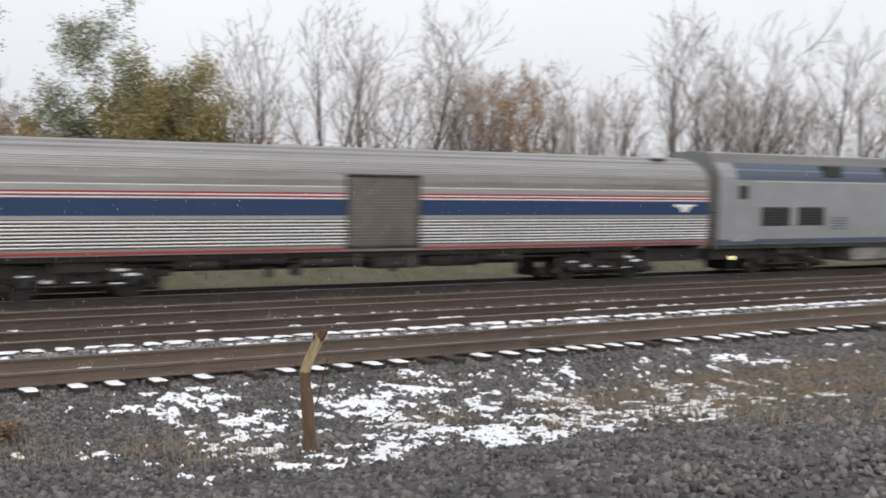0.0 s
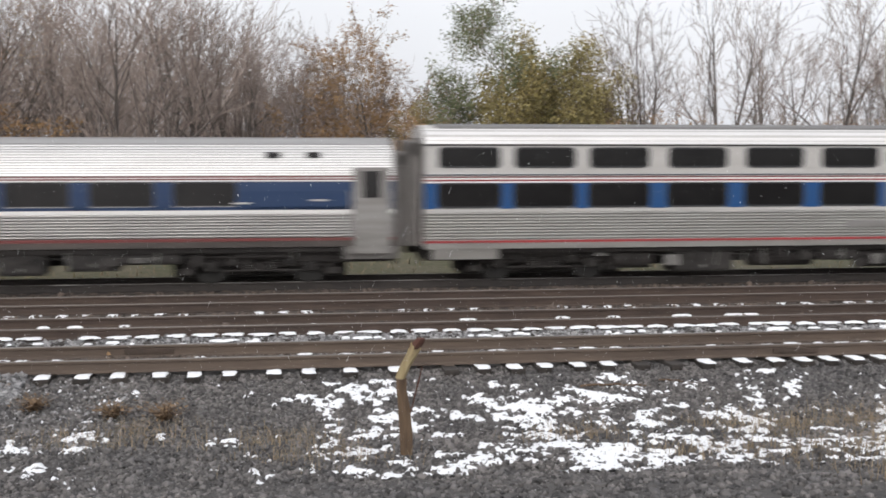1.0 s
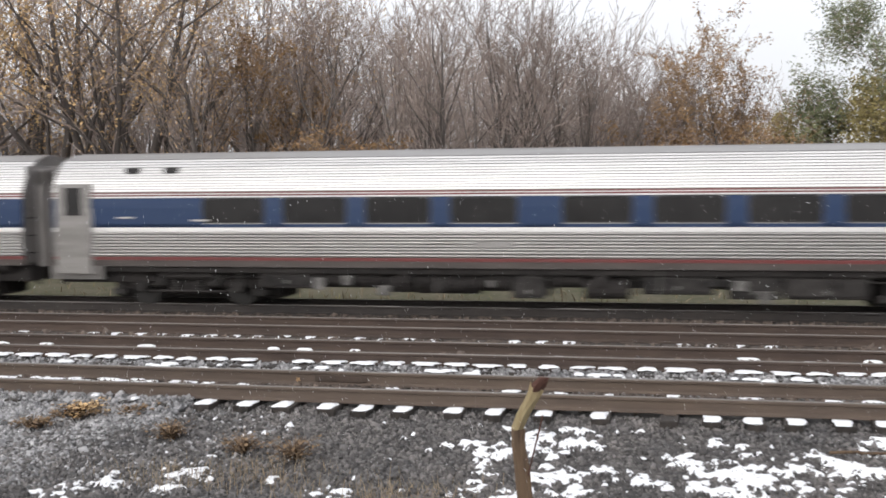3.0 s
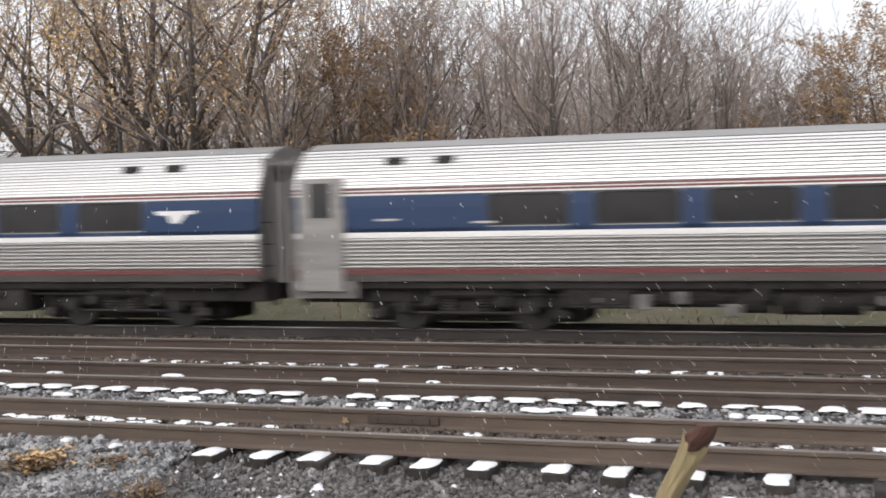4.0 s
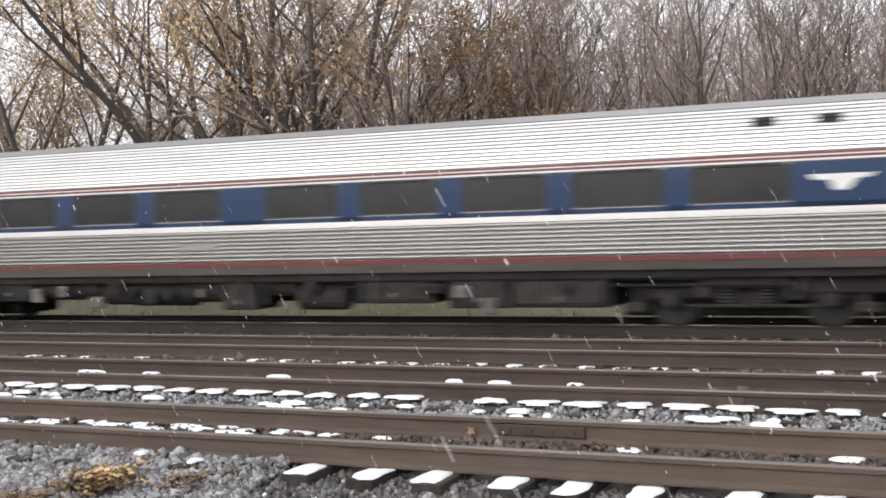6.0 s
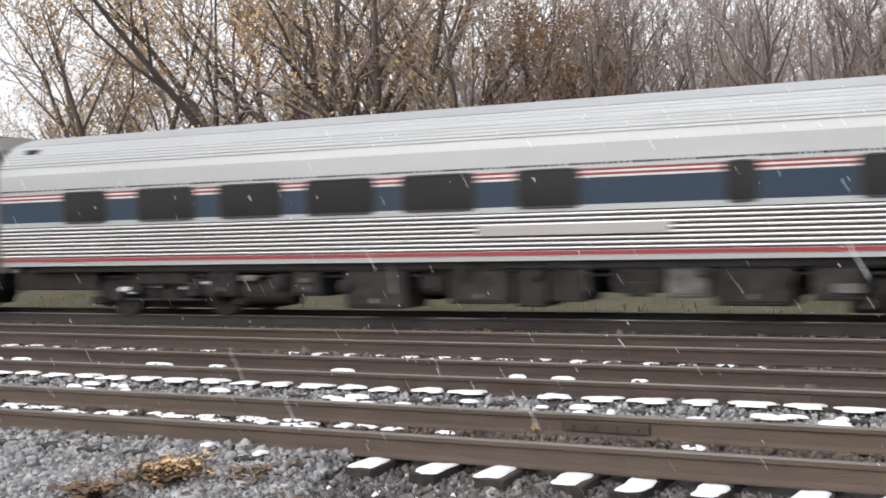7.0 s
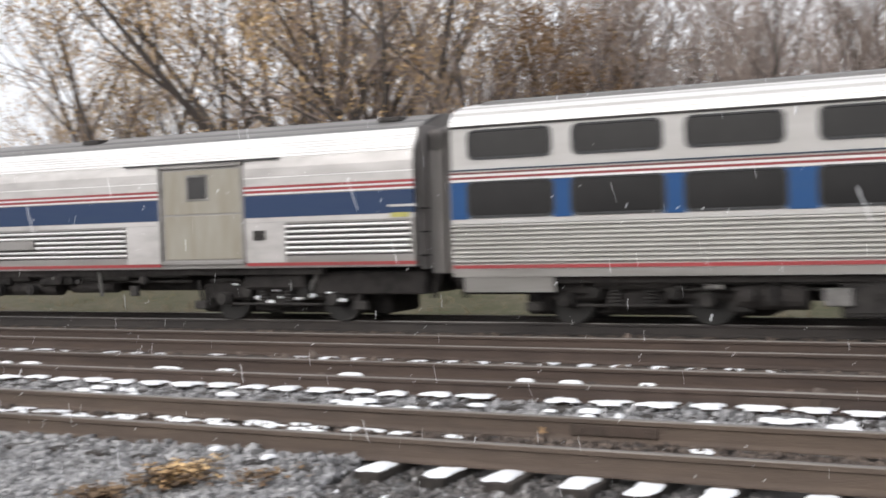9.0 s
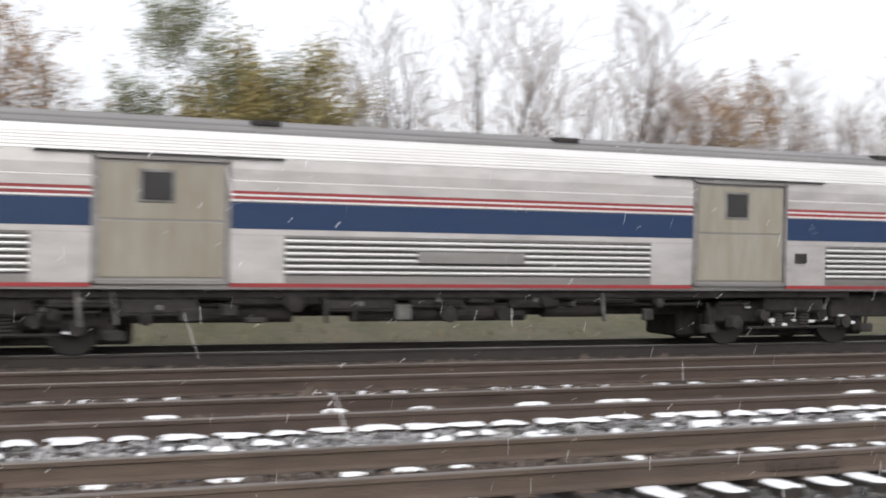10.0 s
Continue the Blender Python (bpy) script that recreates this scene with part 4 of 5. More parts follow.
sheet("wet_ballast_bed", [-6.996] + [-6.0 + 1.0 * i for i in range(57)] + [70, 110, 180, 300], BED_Y, 0.0, M_WETBED, "dark wet ballast beside the near track", "ballast")
sheet("oily_ballast_bed", sorted([-250, -150, -90, -60] + [-40 + 1.0 * i for i in range(91)] + [70, 110, 180, 300]), [12.404, 13, 15, 15.6, 16.0, 16.4, 17, 19, 21, 23.2, 23.6, 24.3], 0.0, M_DIRTBALLAST, "dark oil-stained ballast between the far tracks", "ballast")

RAIL_OUT = [(-0.07, -0.224), (-0.07, -0.208), (-0.026, -0.192), (-0.014, -0.178), (-0.014, -0.062), (-0.036, -0.050), (-0.037, -0.012), (0.037, -0.012), (0.036, -0.050), (0.014, -0.062), (0.014, -0.178), (0.026, -0.192), (0.07, -0.208), (0.07, -0.224)]
RAIL_HEAD = [(-0.036, -0.0115), (-0.030, 0.0), (0.030, 0.0), (0.036, -0.0115)]

bm = bmesh.new()
box(bm, -0.13, 0.13, -1.3, 1.3, -0.415, -0.226, 0.014)
TIE = bpy.data.meshes.new("tie")
bm.to_mesh(TIE)
bm.free()
TIE.materials.append(M_TIE)


def snow_cap(verts, faces, cx, cy, z, wx, wy, h, rnd, square=4, rough=1.0):
    """A small soft-edged pad of snow added to a joined mesh."""
    o, n = len(verts), 16
    ph = rnd.uniform(0, 6.28)
    for ring, (g, hh) in enumerate(((1.0, 0.0), (0.93, 0.65), (0.6, 1.0))):
        for i in range(n):
            a = 2 * math.pi * i / n
            c, s = math.cos(a), math.sin(a)
            k = (abs(c) ** square + abs(s) ** square) ** (-1 / square) * g * (1 + rough * (0.13 * math.sin(3 * a + ph) + 0.10 * math.sin(5 * a + 2 * ph)))
            verts.append((cx + c * k * wx, cy + s * k * wy, z + h * hh))
    for r in range(2):
        for i in range(n):
            faces.append((o + r * n + i, o + r * n + (i + 1) % n, o + (r + 1) * n + (i + 1) % n, o + (r + 1) * n + i))
    faces.append(tuple(o + 2 * n + i for i in range(n)))


def track(yc, xs, snow_end, snow_mid, label, seed, broad=1.0, head=None, web=None, gauge=1.505):
    t = tagged(new("railway_track"), label, "railway track", "main-line tracks", "structure")
    rnd = random.Random(seed)
    for s in (-1, 1):
        r = prism("rail", [(yc + s * gauge / 2 + y, z) for y, z in RAIL_OUT], -260, 320, web or M_RAIL, t, "rust-brown steel rail")
        prism("rail_head", [(yc + s * gauge / 2 + y, z) for y, z in RAIL_HEAD], -260, 320, head or M_RAILTOP, r, "worn running surface")
    sv, sf = [], []
    for x in xs:
        ob = new("tie", TIE)
        ob.parent = t
        sh, tw = rnd.uniform(-0.06, 0.06), rnd.uniform(-2.0, 2.0)
        ob.matrix_local = pose(x, yc + sh, rnd.uniform(-0.012, 0.0), 0, 0, tw)
        near = yc + sh - 1.3
        if broad < 1.1 and x < -6.1 and snow_end > 0.9:
            if rnd.random() < 0.45:
                snow_cap(sv, sf, x + rnd.uniform(-0.1, 0.1), near + rnd.uniform(0.1, 0.35), -0.20, rnd.uniform(0.05, 0.13), rnd.uniform(0.05, 0.12), 0.03, rnd, 3, 1.6)
        elif rnd.random() < snow_end:
            d = rnd.uniform(0.19, 0.25)
            snow_cap(sv, sf, x + rnd.uniform(-.015, .015), near + (d + 0.005 if broad < 1.1 else rnd.uniform(0.40, 0.48)), -0.23 if broad < 1.1 else -0.182, rnd.uniform(0.118, 0.13) * broad * (1 if broad < 1.1 else rnd.uniform(0.8, 1.22)), d if broad < 1.1 else rnd.uniform(0.11, 0.17), rnd.uniform(0.016, 0.026) * (1 + 0.5 * (broad > 1.1)), rnd, 5 if broad > 1.1 else 9, 2.1 if broad > 1.1 else 0.6)
        if broad > 1.1 and rnd.random() < 0.32:
            snow_cap(sv, sf, x + rnd.uniform(-0.1, 0.1), yc + gauge / 2 - 0.12, -0.21, rnd.uniform(0.1, 0.24), 0.045, rnd.uniform(0.045, 0.06), rnd, 6)
        if x < -6.5 and snow_end > 0.9 and broad < 1.1:
            for k in range(4):
                snow_cap(sv, sf, x + rnd.uniform(-0.3, 0.3), yc + rnd.uniform(0.3, 0.62), -0.215, rnd.uniform(0.05, 0.2), rnd.uniform(0.04, 0.09), 0.02, rnd, 3, 1.8)
        for y0, p in ((yc + gauge / 2 - 0.26, snow_mid), (yc + 0.1, snow_mid * 0.25), (yc + gauge / 2 + 0.32, snow_mid)):
            if rnd.random() < p:
                snow_cap(sv, sf, x, y0 + rnd.uniform(-.05, .05), -0.220, rnd.uniform(0.08, 0.17), rnd.uniform(0.05, 0.11), rnd.uniform(0.015, 0.03), rnd)
    if sv:
        o = mesh_ob("tie_snow", sv, sf, M_SNOW, t, "thin snow lying on the timber ties", True)
        o["kind"] = "stuff"
    pv, pf = [], []
    for x in xs:
        for s in (-1, 1):
            o, y = len(pv), yc + s * gauge / 2
            for dx in (-0.09, 0.09):
                for dy, z in ((-0.17, -0.226), (-0.16, -0.216), (0.16, -0.216), (0.17, -0.226)):
                    pv.append((x + dx, y + dy, z))
            pf += [(o, o + 1, o + 5, o + 4), (o + 1, o + 2, o + 6, o + 5), (o + 2, o + 3, o + 7, o + 6), (o, o + 3, o + 2, o + 1), (o + 4, o + 5, o + 6, o + 7)]
    mesh_ob("tie_plates", pv, pf, M_RAIL, t)["kind"] = "stuff"
    return t


rnd = random.Random(4)
near_x = [-5.72, -5.05, -4.46, -3.76, -3.17, -2.59, -1.82, -1.22, -0.47, 0.31, 1.3, 1.88, 2.45, 3.01, 3.63, 4.2, 4.78, 5.4, 6.05, 6.74, 7.35]
while near_x[-1] < 62:
    near_x.append(near_x[-1] + rnd.uniform(0.5, 0.62))
while near_x[0] > -42:
    near_x.insert(0, near_x[0] - rnd.uniform(0.56, 0.72))
TRACK_N, TRACK_M, TRACK_K = 10.47, 14.15, 17.75


def regular(a, b, step, seed):
    r, x, out = random.Random(seed), a, []
    while x < b:
        out.append(x)
        x += step * r.uniform(0.93, 1.07)
    return out


track_near = track(TRACK_N, near_x, 0.93, 0.62, "near track with rusty rails and snow-capped timber ties", 1)
track(TRACK_M, regular(-45, 68, 0.56, 2), 0.96, 0.8, "second track with brown rails and snow on the tie ends", 2, 1.55, web=M_DARKRAIL)
track(TRACK_K, regular(-45, 68, 0.56, 3), 0.72, 0.05, "third track with dark rails and ties", 3, web=M_DARKRAIL)
track(TRAIN_Y, regular(-50, 75, 0.56, 4), 0.0, 0.03, "far track under the train, worn bright rails", 5, 1.0, M_RAILBRIGHT, M_BLACKRAIL)
for x, y in ((-4.1, TRACK_N + 0.74), (7.9, TRACK_N - 0.76), (-3.0, TRACK_M - 0.76)):
    bm = bmesh.new()
    box(bm, x - 0.45, x + 0.45, y - 0.03, y - 0.010, -0.17, -0.065, 0.006)
    for k in (-0.33, -0.11, 0.11, 0.33):
        cyl(bm, (x + k, y - 0.038, -0.115), (0, 1, 0), 0.018, 0.03, 8)
    part("joint_bar", bm, M_RUSTPLATE, track_near, "rusty bolted joint bar")


# ---------------------------------------------------------------- crushed stone and snow patches
def stones(name, x0, x1, y0, y1, per_m2, size, lift, label, seed, material=None, heap=0.0):
    g = np.random.default_rng(seed)
    n = int((x1 - x0) * (y1 - y0) * per_m2)
    px, py = g.uniform(x0, x1, n), g.uniform(y0, y1, n)
    rise = np.clip((py - y0) / (y1 - y0), 0, 1) * heap
    pz = np.array([ground_z(a, b) for a, b in zip(px, py)]) + lift + rise * g.uniform(0.3, 1.0, n) + g.uniform(-0.014, 0.012, n)
    base = np.array([(-1, -1, -1), (1, -1, -1), (1, 1, -1), (-1, 1, -1), (-1, -1, 1), (1, -1, 1), (1, 1, 1), (-1, 1, 1)], float) * 0.5
    v = base[None] * (size * g.uniform(0.5, 1.3, (n, 1, 3)) * np.exp(g.normal(0, 0.28, (n, 1, 1)))) * g.uniform(0.6, 1.25, (n, 8, 1))
    q = g.normal(size=(n, 4))
    q /= np.linalg.norm(q, axis=1)[:, None]
    w, x, y, z = q.T
    R = np.stack([1 - 2 * (y * y + z * z), 2 * (x * y - z * w), 2 * (x * z + y * w), 2 * (x * y + z * w), 1 - 2 * (x * x + z * z), 2 * (y * z - x * w), 2 * (x * z - y * w), 2 * (y * z + x * w), 1 - 2 * (x * x + y * y)], -1).reshape(n, 3, 3)
    v = np.einsum("nij,nkj->nki", R, v) + np.stack([px, py, pz], -1)[:, None]
    quads = np.array([(0, 3, 2, 1), (4, 5, 6, 7), (0, 1, 5, 4), (1, 2, 6, 5), (2, 3, 7, 6), (3, 0, 4, 7)])
    f = (quads[None] + 8 * np.arange(n)[:, None, None]).reshape(-1, 4)
    me = bpy.data.meshes.new(name)
    me.vertices.add(n * 8)
    me.vertices.foreach_set("co", v.ravel())
    me.loops.add(f.size)
    me.loops.foreach_set("vertex_index", f.ravel())
    me.polygons.add(len(f))
    me.polygons.foreach_set("loop_start", np.arange(len(f)) * 4)
    me.update(calc_edges=True)
    me.materials.append(material or M_STONE)
    return tagged(new(name, me), label, "ballast stones", kind="stuff")


stones("ballast_stones", -14, -6.6, 5.5, 9.75, 620, 0.038, 0.0, "loose pale grey crushed stones of the ballast shoulder", 1)
stones("ballast_stones", -7.4, -4.2, 5.5, 9.75, 110, 0.04, 0.0, "scattered pale stones on the ballast shoulder", 10)
stones("ballast_stones", -9.0, 20, -6.0, 2.6, 70, 0.055, 0.0, "scattered wet stones on the slope below the bank", 11, M_WETSTONE)
stones("ballast_stones", -9.0, 20, 2.6, 5.5, 260, 0.048, 0.0, "loose wet stones on the slope below the bank", 4, M_WETSTONE)
stones("ballast_stones", -7.8, 17, 5.5, 9.75, 470, 0.041, 0.0, "dark wet crushed stones of the ballast shoulder", 8, M_WETSTONE)
stones("ballast_stones", -18, 24, 12.5, 13.32, 620, 0.038, 0.02, "grey stones heaped over the ends of the ties", 12, heap=0.085)
stones("ballast_stones", -15, -6.0, 8.3, 9.64, 1500, 0.042, 0.0, "grey stones heaped over the buried tie ends", 14, heap=0.13)
stones("ballast_stones", -17, 22, 11.55, 12.7, 430, 0.038, 0.0, "loose grey stones between the two near tracks", 2)
stones("ballast_stones", -16, 22, 9.85, 11.1, 380, 0.040, 0.085, "brown-stained stones between the near rails", 3, M_DIRTSTONE)
stones("ballast_stones", -22, 28, 13.6, 14.75, 130, 0.06, 0.085, "brown-stained stones between the rails of the second track", 6, M_DIRTSTONE)
stones("ballast_stones", -26, 34, 15.2, 16.6, 80, 0.06, 0.02, "dark stones beyond the second track", 7, M_DIRTSTONE)
stones("ballast_stones", -30, 40, 18.9, 20.6, 60, 0.06, 0.02, "dark stones beside the far track", 9, M_DIRTSTONE)

COVER = [(-14, 0.48), (-9.4, 0.46), (-8.7, 0.10), (-6.4, 0.07), (-6.0, 0.24), (-4.6, 0.22), (-4.0, 0.08), (-1.6, 0.10), (-1.0, 0.36), (0.6, 0.42), (1.2, 0.24), (2.0, 0.46), (6.5, 0.44), (8.0, 0.30), (11, 0.22), (16, 0.10)]


def snow_patches():
    step = 0.05
    xs, ys = np.arange(-14, 16, step), np.arange(3.2, 9.02, step)
    val, ids, verts, faces = {}, {}, [], []
    for j, y in enumerate(ys):
        for i, x in enumerate(xs):
            p = Vector((x, y * 0.95, 0.7))
            n = 0.42 * noise.noise(p * 0.8) + 0.45 * noise.noise(p * 2.3) + 0.50 * noise.noise(p * 5.5) + 0.34 * noise.noise(p * 13.0)
            c = piecewise(x, COVER)
            if x < -8.0:
                c *= min(1.0, max(0.0, (8.35 - y) / 0.4))
            elif y > 8.5:
                c *= 0.75
            val[i, j] = n - (0.5 - c) * 1.25
    for j in range(len(ys) - 1):
        for i in range(len(xs) - 1):
            q = ((i, j), (i + 1, j), (i + 1, j + 1), (i, j + 1))
            if max(val[k] for k in q) < -0.02:
                continue
            face = []
            for k in q:
                if k not in ids:
                    ids[k] = len(verts)
                    x, y = xs[k[0]], ys[k[1]]
                    lift = max(-0.03, min(0.042, val[k] * 0.45 + 0.010))
                    verts.append((x, y, ground_z(x, y) + lift + 0.008 * noise.noise((x * 9, y * 9, 1))))
                face.append(ids[k])
            faces.append(face)
    tagged(mesh_ob("snow_patch", verts, faces, M_SNOW, smooth=True), "patchy fresh snow melting on the stones", "snow", kind="stuff")
    sv, sf = [], []
    r = random.Random(8)
    for i in range(540):
        x, y = r.uniform(-16, 24), r.uniform(12.1, 12.85)
        if noise.noise((x * 0.6, y, 4)) > -0.05:
            snow_cap(sv, sf, x, y, -0.322 + 0.10 * max(0.0, min(1.0, (y - 12.5) * 4)), r.uniform(0.03, 0.16), r.uniform(0.03, 0.07), r.uniform(0.03, 0.05), r)
    tagged(mesh_ob("snow_patch", sv, sf, M_SNOW, smooth=True), "thin snow scraps on stones between tracks", "snow", kind="stuff")


snow_patches()


# ---------------------------------------------------------------- plants
def blades(name, spots, material, label, category, seed, kind="stuff", h=0.3, w=0.008, lean=0.5):
    """Thin bent blades, each a folded strip of two joints."""
    r = random.Random(seed)
    v, f = [], []
    for x, y, z, k in spots:
        a, ln = r.uniform(0, 6.28), r.uniform(0.05, lean)
        hh = h * k * r.uniform(0.5, 1.3)
        ca, sa = math.cos(a), math.sin(a)
        o = len(v)
        for t in (0.0, 0.5, 1.0):
            ww = w * (1 - 0.8 * t)
            bx, by, bz = x + ca * ln * hh * t * t, y + sa * ln * hh * t * t, z + hh * t * (1 - 0.25 * t * ln)
            v += [(bx - sa * ww, by + ca * ww, bz), (bx + sa * ww, by - ca * ww, bz), (bx + ca * ww * 0.6, by + sa * ww * 0.6, bz)]
        for s in (0, 3):
            for i in range(3):
                f.append((o + s + i, o + s + (i + 1) % 3, o + s + 3 + (i + 1) % 3, o + s + 3 + i))
    return tagged(mesh_ob(name, v, f, material), label, category, kind=kind)


rnd = random.Random(12)
spots = []
for i in range(3600):
    x, y = rnd.uniform(-60, 75), 24.9 + abs(rnd.gauss(0, 2.6))
    spots.append((x, y, ground_z(x, y) - 0.08, 1.0))
blades("bank_grass", spots[:2600], M_STRAW, "dry straw-coloured grass on the far bank", "grass", 1, h=0.26, w=0.022, lean=1.2)
blades("bank_grass", spots[2600:], M_GREENGRASS, "faded green grass on the far bank", "grass", 2, h=0.22, w=0.022, lean=1.2)
spots = []
for cx, cy, n, s in ((9.2, 6.3, 700, 0.9), (11.5, 6.2, 800, 1.2), (13.5, 6.6, 600, 1.2), (5.6, 5.9, 500, 0.7), (2.6, 5.6, 260, 0.5), (-1.8, 5.9, 260, 0.6), (-4.5, 6.2, 300, 0.7), (-3.6, 6.6, 160, 0.4), (7.3, 6.0, 400, 0.7), (8.5, 4.6, 700, 1.0), (11.0, 4.2, 900, 1.4), (6.5, 3.8, 500, 0.9), (4.2, 4.2, 260, 0.6), (-1.2, 4.6, 260, 0.6)):
    for i in range(n):
        x, y = rnd.gauss(cx, s), rnd.gauss(cy, 0.35)
        spots.append((x, y, ground_z(x, y) - 0.02, rnd.uniform(0.6, 1.4)))
for i in range(4200):
    x, y = rnd.uniform(4.5, 20), rnd.uniform(-2.5, 5.2)
    if noise.noise((x * 0.8, y * 0.9, 2.0)) > -0.12:
        spots.append((x, y, ground_z(x, y) - 0.02, rnd.uniform(0.8, 1.7)))
blades("dry_grass", spots, M_STRAW, "short dry grass among the stones", "grass", 3, h=0.20, w=0.006, lean=0.9)


def weed(x, y, seed, h, leaves, label):
    """A dead weed clump: bent stems with small curled leaves."""
    r = random.Random(seed)
    t = tagged(new("weed_clump"), label, "weed", "weeds by the track")
    t.matrix_world = pose(x, y, ground_z(x, y) - 0.01)
    v, f, lv, lf = [], [], [], []
    for i in range(90):
        a, ln = r.uniform(0, 6.28), r.uniform(0.05, 0.42)
        hh = h * r.uniform(0.35, 1.0)
        o = len(v)
        for k in (0, 0.35, 0.7, 1.0):
            px, py, pz = math.cos(a) * ln * k ** 1.3, math.sin(a) * ln * k ** 1.3, hh * k * (1.15 - 0.3 * k)
            for j in range(3):
                b = 2.1 * j
                v.append((px + 0.006 * math.cos(b), py + 0.006 * math.sin(b), pz))
            if k > 0.3:
                for q in range(leaves):
                    c = len(lv)
                    lx, ly, lz = px + r.gauss(0, .03), py + r.gauss(0, .03), pz + r.gauss(0, .02)
                    s = r.uniform(0.014, 0.034)
                    b = r.uniform(0, 6.28)
                    ux, uy = math.cos(b) * s, math.sin(b) * s
                    lv += [(lx - ux, ly - uy, lz), (lx + uy, ly - ux, lz + s * 0.5), (lx + ux, ly + uy, lz + s * 0.2), (lx - uy, ly + ux, lz - s * 0.3)]
                    lf += [(c, c + 1, c + 2, c + 3)]
        for k in range(3):
            for j in range(3):
                f.append((o + 3 * k + j, o + 3 * k + (j + 1) % 3, o + 3 * k + 3 + (j + 1) % 3, o + 3 * k + 3 + j))
    mesh_ob("stem_tuft", v, f, M_STEM, t, "thin dead stems")
    mesh_ob("leaf_tuft", lv, lf, M_LEAF_YELLOW if seed == 1 else M_LEAF_DEAD, t, "curled yellow leaves" if seed == 1 else "curled brown leaves")["kind"] = "stuff"
    if seed == 1:
        mesh_ob("leaf_tuft", [(c * 1.15, -a * 1.2, z * 0.8) for a, c, z in lv], lf, M_LEAF_DEAD, t, "curled brown leaves")["kind"] = "stuff"


weed(-7.45, 8.75, 1, 0.30, 3, "yellowing weed clump on the ballast")
weed(-6.6, 9.05, 2, 0.16, 2, "small brown weed clump by the ties")
weed(-7.9, 8.2, 5, 0.18, 2, "small brown weed clump by the ties")
weed(-3.5, 7.2, 3, 0.35, 1, "thin brown weed clump on the stones")
weed(-4.3, 7.4, 6, 0.30, 1, "thin brown weed clump on the stones")
weed(-5.6, 7.9, 4, 0.30, 1, "thin brown weed clump on the stones")


def branch(segs, r, p, d, length, rad, level, spread, lift):
    n = 4 if level < 2 else 3
    pts = [(p.copy(), rad)]
    for i in range(n):
        jitter = Vector((r.gauss(0, 1), r.gauss(0, 1), r.gauss(0, 0.6))) * (0.10 if level == 0 else 0.17)
        d = (d + jitter + Vector((0, 0, lift * (0.3 if level else 0.1)))).normalized()
        p = p + d * (length / n)
        pts.append((p.copy(), rad * (1 - (0.90 if level == 0 else 0.78) * (i + 1) / n)))
    for (a, ra), (b, rb) in zip(pts, pts[1:]):
        segs.append((a, b, ra, rb, level))
    return pts


def grow(seed, height, stems, kids, spread=0.6, first=0.3, lift=0.25, rad=None, depth=3, reach=0.55, splay=(0.12, 0.38)):
    """Joints of a tree: forks leave each limb along its length, each shorter and thinner."""
    r = random.Random(seed)
    segs, tips = [], []
    todo = []
    for s in range(stems):
        a = 2 * math.pi * (s + r.random() * 0.6) / stems
        out = 0.0 if stems == 1 else r.uniform(*splay)
        d = Vector((math.cos(a) * out, math.sin(a) * out, 1)).normalized()
        todo.append((Vector((0.12 * math.cos(a), 0.12 * math.sin(a), -0.15)) * (stems > 1), d, height * r.uniform(0.8, 1.0) * 0.92, (rad or height * 0.013) * r.uniform(0.8, 1.1), 0))
    while todo:
        p, d, ln, ra, lv = todo.pop()
        pts = branch(segs, r, p, d, ln, ra, lv, spread, lift)
        if lv >= depth:
            tips += [q for q, _ in pts[1:]]
            continue
        n = kids[lv]
        for k in range(n):
            t = first + (1 - first) * (k + r.random()) / n if lv == 0 else 0.2 + 0.8 * (k + r.random()) / n
            x = min(len(pts) - 2, int(t * (len(pts) - 1)))
            u = t * (len(pts) - 1) - x
            q = pts[x][0].lerp(pts[x + 1][0], min(1, u))
            ra2 = (pts[x][1] * (1 - u) + pts[x + 1][1] * u) * r.uniform(0.45, 0.7)
            axis = (pts[x + 1][0] - pts[x][0]).normalized()
            side = axis.orthogonal()
            side.rotate(Matrix.Rotation(r.uniform(0, 2 * math.pi), 3, axis))
            nd = (axis + side * r.uniform(0.5, 1.1) * spread * 1.3).normalized()
            todo.append((q, nd, ln * r.uniform(0.75, 1.15) * reach * (1 - 0.45 * t if lv == 0 else 0.9), max(ra2, 0.006), lv + 1))
    return segs, tips


def tubes(segs, thin):
    v, f = [], []
    for a, b, ra, rb, lv in segs:
        n = 6 if lv == 0 else (4 if lv == 1 else 3)
        ra, rb = max(ra, thin), max(rb, thin * 0.8)
        ax = (b - a).normalized()
        s = ax.orthogonal().normalized()
        t = ax.cross(s)
        o = len(v)
        for c, rr in ((a, ra), (b, rb)):
            for i in range(n):
                w = 2 * math.pi * i / n
                v.append(c + (s * math.cos(w) + t * math.sin(w)) * rr)
        f += [(o + i, o + (i + 1) % n, o + n + (i + 1) % n, o + n + i) for i in range(n)]
    return v, f


def foliage(tips, seed, count, size, scatter):
    r = random.Random(seed)
    v, f = [], []
    for i in range(count):
        c = r.choice(tips) + Vector((r.gauss(0, scatter), r.gauss(0, scatter), r.gauss(0, scatter)))
        a = Vector((r.gauss(0, 1), r.gauss(0, 1), r.gauss(0, 1))).normalized()
        b = a.orthogonal().normalized()
        s = size * r.uniform(0.6, 1.4)
        k = a.cross(b) * s * 0.25
        o = len(v)
        v += [c - a * s, c + b * s * 0.55 + k, c + a * s, c - b * s * 0.55 + k]
        f.append((o, o + 1, o + 2, o + 3))
    return v, f


